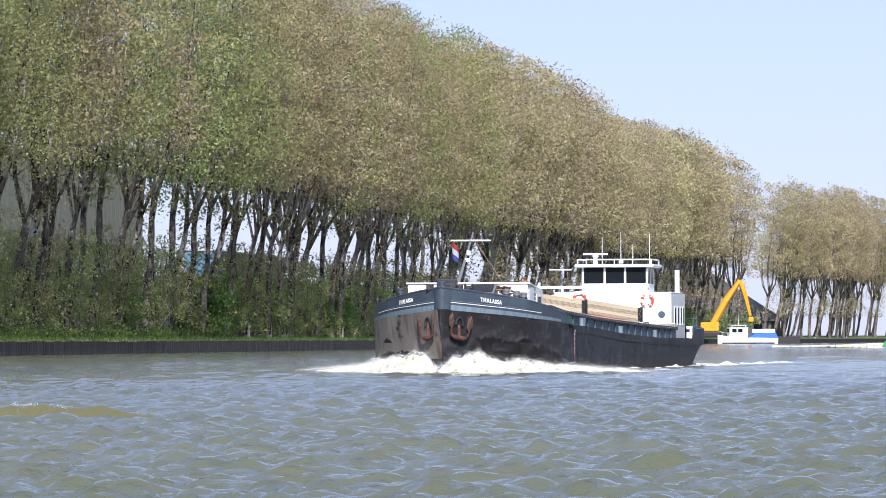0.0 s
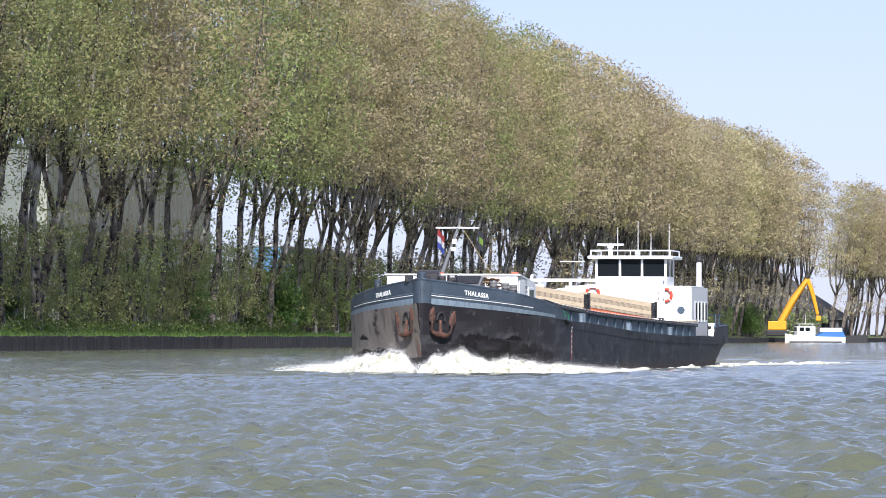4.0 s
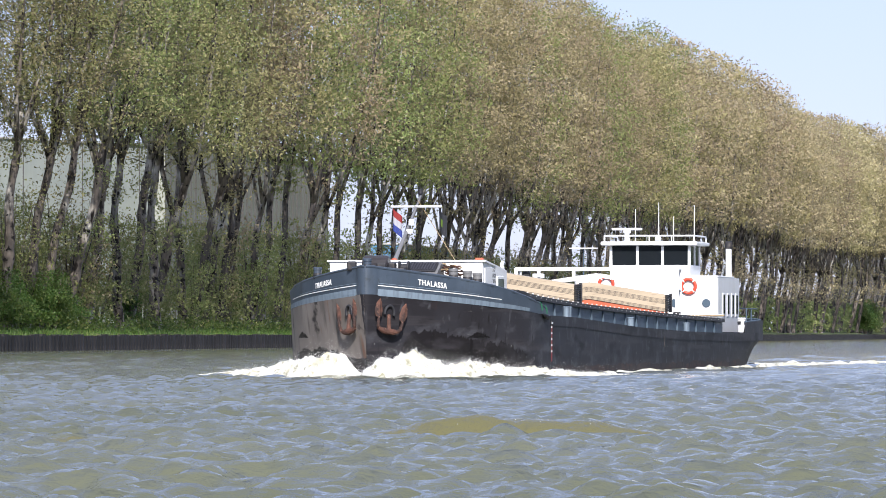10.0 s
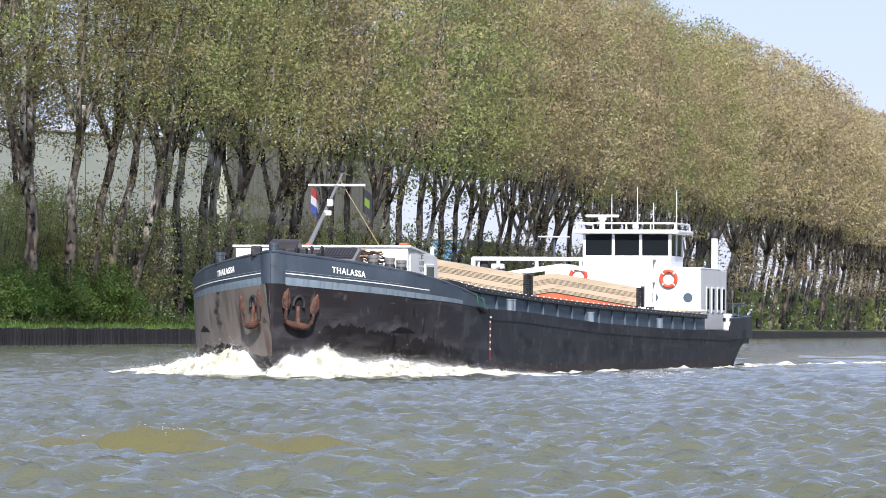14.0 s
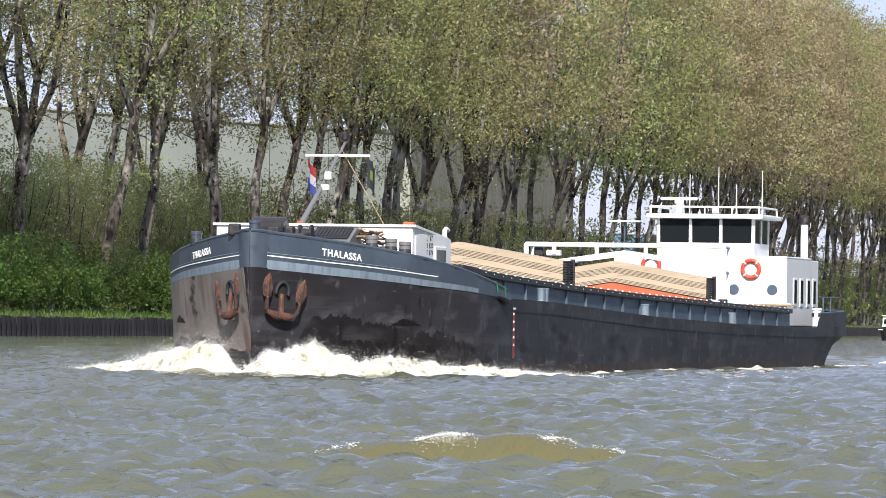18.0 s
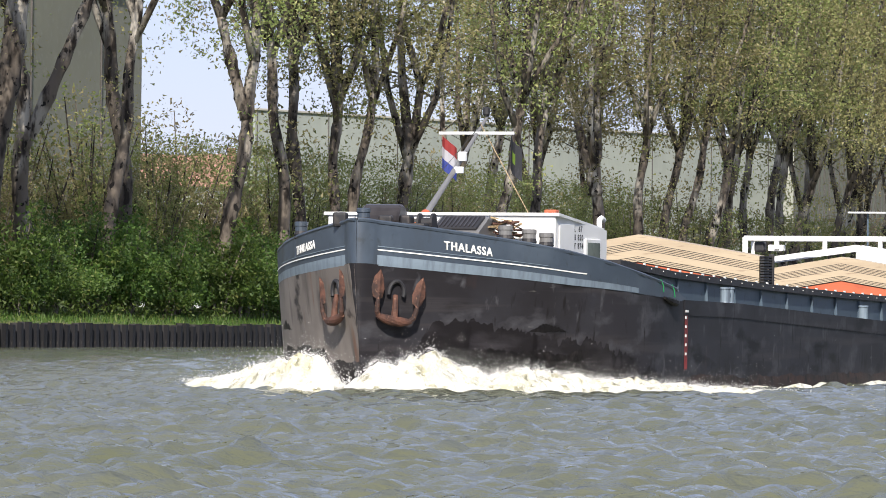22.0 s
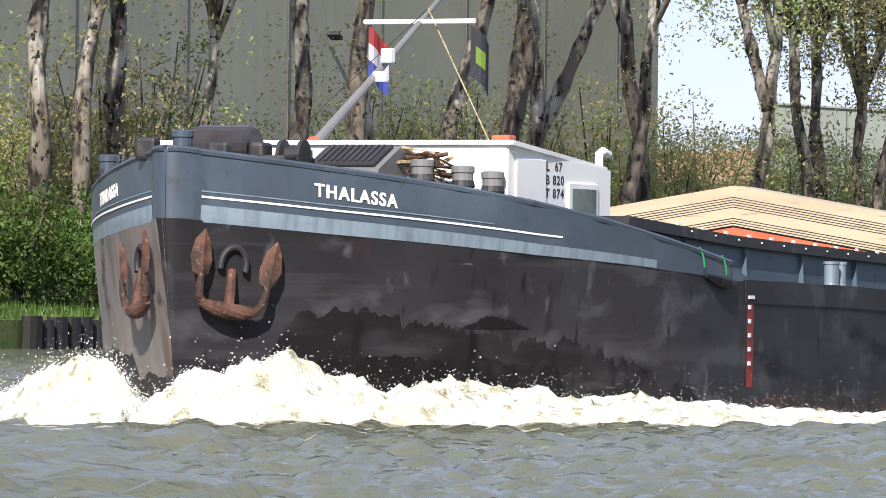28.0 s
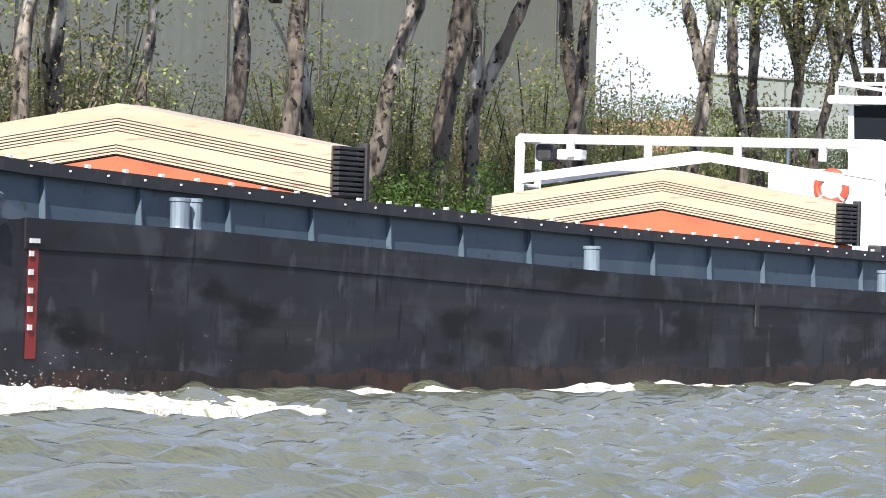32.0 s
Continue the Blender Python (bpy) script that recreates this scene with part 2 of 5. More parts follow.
M_bluepaint = mat("sky_blue_panel", (0.11, 0.26, 0.45), 0.5, spots=((0.2, (0.14, 0.30, 0.47), 0.5, 0.7, 3),))
M_green = mat("buoy_green", (0.02, 0.30, 0.09), 0.5, spots=((3.0, (0.03, 0.22, 0.08), 0.5, 0.7, 3),))
M_flagred = mat("flag_red", (0.20, 0.02, 0.02), 0.8, spots=((8.0, (0.26, 0.02, 0.02), 0.5, 0.7, 3),))
M_flagwhite = mat("flag_white", (0.32, 0.32, 0.35), 0.8, spots=((8.0, (0.42, 0.42, 0.45), 0.5, 0.7, 3),))
M_flagblue = mat("flag_blue", (0.025, 0.04, 0.18), 0.8, spots=((8.0, (0.03, 0.05, 0.24), 0.5, 0.7, 3),))
M_flagblack = mat("flag_black", (0.015, 0.017, 0.022), 0.8, spots=((8.0, (0.03, 0.03, 0.04), 0.5, 0.7, 3),))
M_lime = mat("flag_lime", (0.10, 0.17, 0.02), 0.8, spots=((8.0, (0.16, 0.26, 0.02), 0.5, 0.7, 3),))
M_foam = mat("white_foam", (0.70, 0.69, 0.62), 0.85, spots=((0.9, (0.60, 0.56, 0.37), 0.48, 0.68, 6), (4.0, (0.30, 0.29, 0.20), 0.55, 0.66, 10)), bump=0.9, bump_scale=22)
M_spray = mat("spray_drops", (0.82, 0.82, 0.79), 0.5, spots=((4.0, (0.88, 0.88, 0.85), 0.5, 0.7, 3),))


def water_mat(name, deep, pale):
    m = bpy.data.materials.new(name)
    m.use_nodes = True
    nt = m.node_tree
    b = nt.nodes["Principled BSDF"]
    b.inputs["Roughness"].default_value = 0.06
    b.inputs["IOR"].default_value = 1.333
    co = nt.nodes.new("ShaderNodeTexCoord")
    n = nt.nodes.new("ShaderNodeTexNoise")
    n.inputs["Scale"].default_value, n.inputs["Detail"].default_value = 0.05, 4
    nt.links.new(co.outputs["Object"], n.inputs["Vector"])
    ramp = nt.nodes.new("ShaderNodeValToRGB")
    e = ramp.color_ramp.elements
    e[0].position, e[0].color = 0.35, (*deep, 1)
    e[1].position, e[1].color = 0.70, (*pale, 1)
    nt.links.new(n.outputs[0], ramp.inputs[0])
    nt.links.new(ramp.outputs[0], b.inputs["Base Color"])
    prev = None
    for scale, detail, strength, dist in ((3.2, 3, 1.0, 0.030), (7.5, 5, 1.0, 0.044), (19.0, 4, 1.0, 0.016)):
        mp = nt.nodes.new("ShaderNodeMapping")
        mp.inputs["Rotation"].default_value = (0, 0, 0.5)
        mp.inputs["Scale"].default_value = (1.0, 0.65, 1.0)
        nt.links.new(co.outputs["Object"], mp.inputs[0])
        n = nt.nodes.new("ShaderNodeTexNoise")
        n.inputs["Scale"].default_value, n.inputs["Detail"].default_value = scale, detail
        nt.links.new(mp.outputs[0], n.inputs["Vector"])
        bp = nt.nodes.new("ShaderNodeBump")
        bp.inputs["Strength"].default_value, bp.inputs["Distance"].default_value = strength, dist
        nt.links.new(n.outputs[0], bp.inputs["Height"])
        if prev:
            nt.links.new(prev, bp.inputs["Normal"])
        prev = bp.outputs[0]
    nt.links.new(prev, b.inputs["Normal"])
    return m


M_water = water_mat("canal_water", (0.094, 0.101, 0.063), (0.124, 0.130, 0.090))
# wave water: the olive glow of light through a crest is its base colour
M_wave_lit = water_mat("lit_through_wave_water", (0.108, 0.101, 0.044), (0.132, 0.126, 0.062))


# ---- mesh helpers ----
def part(name, bm, material, parent=None, label="", smooth=False):
    """Links a bmesh as one mesh object, under a thing or a part."""
    me = bpy.data.meshes.new(name)
    bm.to_mesh(me)
    bm.free()
    if smooth:
        me.shade_smooth()
        me.set_sharp_from_angle(angle=radians(32))
    me.materials.append(material)
    ob = new(name, me)
    if parent:
        ob.parent = parent
    if label:
        ob["label"] = label
    return ob


def thing(name, label, category, group="", kind=""):
    return tagged(new(name), label, category, group, kind)


def add_box(bm, c, s, bevel=0.0, rz=0.0, ry=0.0, rx=0.0):
    r = bmesh.ops.create_cube(bm, size=1.0)
    vs = r["verts"]
    bmesh.ops.scale(bm, vec=s, verts=vs)
    if bevel:
        es = list({e for v in vs for e in v.link_edges})
        vs = list({v for f in bmesh.ops.bevel(bm, geom=es, offset=bevel, segments=2, affect="EDGES", profile=0.5)["faces"] for v in f.verts} | {v for v in vs if v.is_valid})
    bmesh.ops.transform(bm, matrix=pose(*c, rx, ry, rz), verts=vs)
    return bm


def box(c, s, bevel=0.0, rz=0.0, ry=0.0, rx=0.0):
    return add_box(bmesh.new(), c, s, bevel, rz, ry, rx)


def add_tube(bm, pts, radii, sides=8, cap=True):
    """A tapered tube along points."""
    pts = [Vector(p) for p in pts]
    if not hasattr(radii, "__len__"):
        radii = [radii] * len(pts)
    rings = []
    for i, p in enumerate(pts):
        d = (pts[min(i + 1, len(pts) - 1)] - pts[max(i - 1, 0)]).normalized()
        a = d.cross(Vector((0.13, 0.97, 0.21))).normalized()
        b = d.cross(a)
        rings.append([bm.verts.new(p + (a * math.cos(k * 2 * math.pi / sides) + b * math.sin(k * 2 * math.pi / sides)) * radii[i]) for k in range(sides)])
    for r, q in zip(rings, rings[1:]):
        for k in range(sides):
            bm.faces.new((r[k], r[(k + 1) % sides], q[(k + 1) % sides], q[k]))
    if cap:
        bm.faces.new(rings[0][::-1])
        bm.faces.new(rings[-1])
    return bm


def tube(pts, radii, sides=8, cap=True):
    return add_tube(bmesh.new(), pts, radii, sides, cap)


def add_lathe(bm, profile, sides=16, at=(0, 0, 0)):
    """Turns (radius, height) pairs about the z axis."""
    o = Vector(at)
    rings = [[bm.verts.new(o + Vector((r * math.cos(2 * math.pi * k / sides), r * math.sin(2 * math.pi * k / sides), z))) for k in range(sides)] for r, z in profile]
    for r, q in zip(rings, rings[1:]):
        for k in range(sides):
            bm.faces.new((r[k], r[(k + 1) % sides], q[(k + 1) % sides], q[k]))
    if profile[0][0] > 1e-4:
        bm.faces.new(rings[0][::-1])
    if profile[-1][0] > 1e-4:
        bm.faces.new(rings[-1])
    return bm


def lathe(profile, sides=16, at=(0, 0, 0)):
    return add_lathe(bmesh.new(), profile, sides, at)


def loft(rows, closed=False):
    """A skin over rows of points."""
    bm = bmesh.new()
    vs = [[bm.verts.new(p) for p in r] for r in rows]
    for r, q in zip(vs, vs[1:]):
        n = len(r)
        for k in range(n if closed else n - 1):
            bm.faces.new((r[k], r[(k + 1) % n], q[(k + 1) % n], q[k]))
    return bm


def solid(outline, axis, lo, hi):
    """An outline of (u, v) pairs drawn out along an axis from lo to hi."""
    bm = bmesh.new()
    def at(u, v, w):
        return {"x": (w, u, v), "y": (u, w, v), "z": (u, v, w)}[axis]
    a = [bm.verts.new(at(u, v, lo)) for u, v in outline]
    b = [bm.verts.new(at(u, v, hi)) for u, v in outline]
    n = len(outline)
    for k in range(n):
        bm.faces.new((a[k], a[(k + 1) % n], b[(k + 1) % n], b[k]))
    bm.faces.new(a[::-1])
    bm.faces.new(b)
    bmesh.ops.recalc_face_normals(bm, faces=bm.faces)
    return bm


def text_bm(body, size, depth=0.006):
    """Letters in the built-in font as a bmesh in the x-z plane, facing -y, centred."""
    cu = bpy.data.curves.new("letters", "FONT")
    cu.body, cu.size, cu.extrude, cu.align_x, cu.align_y = body, size, depth, "CENTER", "CENTER"
    cu.space_character = 1.22
    cu.offset = 0.006 * size / 0.3
    tmp = bpy.data.objects.new("letters", cu)
    scene.collection.objects.link(tmp)
    dg = bpy.context.evaluated_depsgraph_get()
    me = bpy.data.meshes.new_from_object(tmp.evaluated_get(dg))
    bm = bmesh.new()
    bm.from_mesh(me)
    bpy.data.objects.remove(tmp)
    bpy.data.curves.remove(cu)
    bpy.data.meshes.remove(me)
    bmesh.ops.transform(bm, matrix=pose(0, 0, 0, 90, 0, 0), verts=bm.verts)
    return bm


def mix(table, x):
    """Straight-line reading of a table of (x, value)."""
    return float(np.interp(x, [a for a, _ in table], [b for _, b in table]))


# ---- the barge: its own space has x aft from the stem, y to starboard, z up from the waterline ----
TOP = ((-0.1, 3.48), (0, 3.47), (1.6, 3.27), (4, 2.98), (7.8, 2.46), (10.0, 2.21), (10.3, 2.18))
DECK = ((0, 2.55), (8, 2.05), (11, 1.97), (15.6, 1.93), (29.4, 1.60), (43, 1.43), (56, 1.36), (67, 1.42))
PAINT = ((0, 2.60), (2, 2.42), (5, 2.20), (8, 2.05), (10.6, 1.95), (11, 1.97), (15.6, 1.93), (29.4, 1.60), (43, 1.43), (56, 1.36), (67, 1.42))
COAM = ((7.6, 2.80), (8, 2.78), (12, 2.61), (20, 2.42), (30, 2.26), (45, 2.08), (57, 1.96))


def stem(z):
    """Where the stem stands at height z: it rakes aft towards the water."""
    return 0.35 + 0.42 * (1 - min(max(z / 2.6, 0), 1))


def bow_x(u, z):
    """Draws a station u of the bow (from -0.12 at the stem) back to the raked stem at height z."""
    return u if u >= 11 else stem(z) + (11 - stem(z)) * (u + 0.12) / 11.12


def breadth(x, z):
    """Half breadth of the hull at x and height z."""
    if x > 50:
        top = mix(((50, 4.1), (62, 4.1), (65, 3.95), (66.8, 3.4), (68.0, 2.4), (68.6, 1.2), (68.8, 0.3)), x)
        low = mix(((50, 4.1), (58, 4.05), (62, 3.6), (64, 2.8), (66, 1.2), (67, 0.15), (69, 0.05)), x)
        w = min(max((z + 0.2) / 1.25, 0), 1)
        return low + (top - low) * w ** 1.4
    st = stem(z)
    f = min(max(x - st, 0) / (9.6 - st), 1)
    top = 4.1 * (1 - (1 - f) ** 2.35)
    low = 4.08 * (1 - (1 - f) ** 2.05)
    nose = math.sqrt(min(max(x - st, 0) / 0.30, 1))
    w = min(max(z / 2.7, 0), 1)
    return max(low + (top - low) * w ** 0.9, nose * (0.05 + 0.29 * w ** 1.5), 0.004)


XS = [-0.12, -0.115, -0.10, -0.08, -0.05, -0.01, 0.04, 0.10, 0.18, 0.27, 0.33, 0.4, 0.5, 0.64, 0.8, 1.2, 1.7, 2.3, 3, 3.8, 4.7, 5.7, 6.8, 8, 9.3, 10.8, 13, 18, 24, 30, 36, 42, 48, 53, 57, 59, 60.5, 62, 63.4, 64.6, 65.6, 66.5, 67.2, 67.8, 68.3, 68.6, 68.8]


def strip(x0, x1, lo, hi, out=0.0, side=-1, n=40):
    """A strip of the hull's side between two height functions, out metres proud."""
    rows = []
    for i in range(n + 1):
        x = x0 + (x1 - x0) * i / n
        a, b = lo(x), hi(x)
        row = []
        for k in range(4):
            z = a + (b - a) * k / 3
            xz = bow_x(x, z) if x0 < 0 else x
            row.append((xz, side * (breadth(xz, z) + out), z))
        rows.append(row)
    bm = loft(rows)
    bmesh.ops.recalc_face_normals(bm, faces=bm.faces)
    return bm


def plate(x0, x1, lo, hi, thick=0.05, side=-1, n=24, z_in=None):
    """A curved plate along the hull's side with thickness."""
    rows = []
    for i in range(n + 1):
        x = x0 + (x1 - x0) * (i / n) ** (2.6 if x0 < 0 else 1)
        a, b = lo(x), hi(x)
        zs = [a, (a + b) / 2, b]
        at = [bow_x(x, z) if x0 < 0 else x for z in zs]
        o = [(q, side * breadth(q, z), z) for q, z in zip(at, zs)]
        inn = [(q + 0.02, side * max(breadth(q, z) - thick, 0.002), z) for q, z in zip(at[::-1], zs[::-1])]
        rows.append(o + inn)
    bm = loft(rows, closed=True)
    bm.faces.new([v for v in list(bm.verts)[:6]][::-1])
    bm.verts.ensure_lookup_table()
    bm.faces.new([bm.verts[len(bm.verts) - 6 + k] for k in range(6)])
    bmesh.ops.recalc_face_normals(bm, faces=bm.faces)
    return bm


barge = thing("cargo_barge", "unladen black and blue-grey steel river barge under way", "barge")


def build_hull():
    rows = []
    for x in XS:
        zb = mix(PAINT, x)
        zs = [zb, zb * 0.85, zb * 0.66, zb * 0.45, zb * 0.22, 0.0, -0.35, -0.8]
        near = [(bow_x(x, z), -breadth(bow_x(x, z), z), z) for z in zs]
        rows.append(near + [(a, -b, c) for a, b, c in near[::-1]])
    bm = loft(rows)
    bm.faces.new([v for v in list(bm.verts)[:16]])
    bm.verts.ensure_lookup_table()
    bm.faces.new([bm.verts[len(bm.verts) - 16 + k] for k in range(16)][::-1])
    bmesh.ops.recalc_face_normals(bm, faces=bm.faces)
    part("hull", bm, M_black, barge, "black scuffed and rust-stained hull plating", smooth=True)
    rows = []
    for x in XS[1:]:
        z = mix(DECK, x) - 0.012
        xz = bow_x(x, z)
        b = max(breadth(xz, z) - 0.03, 0.002)
        rows.append([(xz, -b, z), (xz, b, z)])
    part("deck", loft(rows), M_dark, barge, "dark painted side deck")
    for side in (-1, 1):
        part("bulwark", plate(-0.12, 10.3, lambda x: mix(PAINT, x), lambda x: mix(TOP, x), 0.06, side, 40), M_grey, barge, "blue-grey raised bow bulwark", smooth=True)
        part("bulwark_end", plate(10.3, 11.1, lambda x: mix(PAINT, x) - 0.01, lambda x: mix(((10.3, 2.18), (10.7, 2.07), (11.1, 1.99)), x), 0.06, side, 6), M_grey, barge)
        cap = [(bow_x(x, 3), side * max(breadth(bow_x(x, 3), 3) - 0.02, 0.0), mix(TOP, x) + 0.01) for x in (-0.115, -0.10, -0.07, -0.03, 0.03, 0.12, 0.22, 0.32, 0.45, 0.6, 1.0, 1.6, 2.4, 3.4, 4.6, 6, 7.6, 9, 10.3)]
        part("bulwark_rail", tube(cap, 0.045, 6), M_grey, barge)
        part("bow_band", strip(0.68, 7.6, lambda x: mix(PAINT, x) + 0.02, lambda x: mix(PAINT, x) + 0.25 - 0.016 * x, 0.006, side), M_band, barge, "light blue band worn at the edge")
        part("white_stripe", strip(0.68, 5.4, lambda x: mix(PAINT, x) + 0.34 - 0.012 * x, lambda x: mix(PAINT, x) + 0.366 - 0.012 * x, 0.012, side), M_bright, barge)
        part("white_stripe", strip(0.68, 4.2, lambda x: mix(PAINT, x) + 0.42 - 0.016 * x, lambda x: mix(PAINT, x) + 0.435 - 0.016 * x, 0.010, side), M_band, barge)
        part("rubbing_strake", plate(10.9, 68.6, lambda x: mix(DECK, x) - 0.34, lambda x: mix(DECK, x) - 0.005, -0.018, side, 60), M_black, barge, "dark rubbing strake along the deck edge")
        part("stern_bulwark", plate(58.2, 68.75, lambda x: mix(DECK, x), lambda x: mix(((58.2, 1.5), (58.8, 1.82), (67, 1.95)), x), 0.05, side, 30), M_dark, barge, "dark low bulwark round the stern")
        part("stern_rail", tube([(x, side * (breadth(x, 1.9) - 0.05), mix(((58.8, 1.84), (67, 1.97)), x)) for x in (58.8, 60, 62, 64, 65.5, 66.8, 67.6, 68.3, 68.7)], 0.04, 6), M_steel, barge)
        part("side_bracket", tube([(57.9, side * 4.0, 1.38), (58.1, side * 4.0, 1.6), (58.35, side * 3.98, 1.84)], 0.07, 8), M_white, barge, "white curved bracket")
    # plating darkened by spray, its upper edge uneven with drips
    for side in (-1, 1):
        wet = lambda x: 0.10 * noise.noise((x * 0.9, 4.4, side)) + 0.10 * noise.noise((x * 3.3, 8.1, side)) + 0.10 * noise.noise((x * 17.0, 6.6, side)) + 0.16 * noise.noise((x * 6.5, 2.7, side)) - 0.30 * max(0, noise.noise((x * 1.7, 9.3, side)))
        part("worn_plating", strip(1.35, 9.6, lambda x: 0.02, lambda x: 0.05 + (1.62 - 0.11 * x + wet(x)) * min(1, (9.6 - x + 1.5 * wet(x + 40)) / 3.0) * min(1, (x - 1.3) / 0.5), 0.003 if side < 0 else -0.02, side, 320), M_sooty, barge, "plating darkened by spray")
    # paint scraped off by the bow wave, with a ragged upper edge
    for side in (-1, 1):
        rag = lambda x: 0.30 * noise.noise((x * 1.1, 1.3, side)) + 0.10 * noise.noise((x * 5.0, 2.1, side)) + 0.07 * noise.noise((x * 23.0, 0.4, side))
        part("scraped_patch", strip(1.7, 5.9, lambda x: 0.05, lambda x: 0.09 + (0.74 + 0.55 * rag(x) + 0.03 * noise.noise((x * 40, 3, side))) * min(1, (5.95 - x) / 0.5) * min(1, (x - 1.6) / 0.4), 0.005, side, 110), M_tar, barge, "dark scraped plating")
        part("scraped_patch", strip(3.9, 5.0, lambda x: 1.22 + 0.2 * rag(x + 7), lambda x: 1.23 + max(0, 0.16 + 0.7 * rag(x + 3)) * math.sin((x - 3.9) / 1.1 * math.pi), 0.005, side, 40), M_tar, barge)
        part("scraped_patch", strip(6.6, 10.4, lambda x: 0.05, lambda x: 0.08 + max(0.0, 0.24 + 0.8 * rag(x + 11)) * math.sin((x - 6.6) / 3.8 * math.pi), 0.005, side, 80), M_tar, barge)
        for x in (9.0, 9.9):
            b, z = breadth(x, mix(TOP, x)), mix(TOP, x)
            part("rope_loop", tube([(x, side * (b - 0.10), z + 0.03), (x + 0.02, side * (b + 0.0), z + 0.07), (x + 0.05, side * (b + 0.04), z - 0.06), (x + 0.10, side * (b + 0.04), z - 0.2)], 0.012, 6), M_green, barge, "green rope loop")
    # faded paint over the starboard bow and round the stem, ragged towards the water; lightened in place of sunlight
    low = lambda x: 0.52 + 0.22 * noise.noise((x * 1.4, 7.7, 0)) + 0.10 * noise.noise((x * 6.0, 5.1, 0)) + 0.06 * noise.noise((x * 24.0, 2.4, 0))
    part("faded_lit_paint", strip(-0.115, 9.0, low, lambda x: mix(PAINT, x) - 0.005, 0.004, 1, 90), M_faded_lit, barge, "faded brownish hull paint, lightened as if sunlit")
    # rusty boot-top along the waterline, ragged upwards
    for side in (-1, 1):
        rust = lambda x: 0.26 + 0.10 * noise.noise((x * 0.7, 3.3, side)) + 0.07 * noise.noise((x * 4.0, 1.1, side))
        part("boot_top", strip(10.6, 62.0, lambda x: -0.25, rust, 0.004, side, 170), M_boot, barge, "rust-brown waterline band")
        part("torn_fender", tube([(9.2, side * (breadth(9.2, 2.0) + 0.03), 2.00), (9.6, side * (breadth(9.6, 1.96) + 0.05), 1.94), (10.0, side * (breadth(10, 1.9) + 0.06), 1.90), (10.4, side * (breadth(10.4, 1.9) + 0.03), 1.93)], (0.03, 0.075, 0.085, 0.02), 7), M_tar, barge, "torn black rubbing piece")
    # draught scale
    for side in (-1, 1):
        part("draught_mark", strip(11.00, 11.27, lambda x: 0.44, lambda x: 1.66, 0.006, side, 2), M_markred, barge, "faded red draught scale")
        part("draught_head", box((11.13, side * 4.113, 1.72), (0.24, 0.02, 0.05)), M_bright, barge)
        for k in range(5):
            part("draught_bar", box((11.07, side * 4.110, 1.58 - 0.2 * k), (0.10, 0.014, 0.06)), M_bright, barge)
        for x in (36.0, 51.5):
            part("weld_plate", box((x, side * 4.108, 1.1), (0.16, 0.02, 0.5)), M_dark, barge)
        bm = text_bm("THALASSA", 0.240)
        z0 = 2.93
        for v in bm.verts:
            s, dz, dd = v.co.x, v.co.z, -v.co.y
            # lay the letters round the bow
            x = 2.34 + (s if side < 0 else -s) * 0.74
            z = z0 + dz - (x - 2.34) * 0.13
            v.co = (x, side * (breadth(x, z) + 0.012 + dd), z)
        bmesh.ops.recalc_face_normals(bm, faces=bm.faces)
        part("name_lettering", bm, M_bright, barge, "white ship name letters")


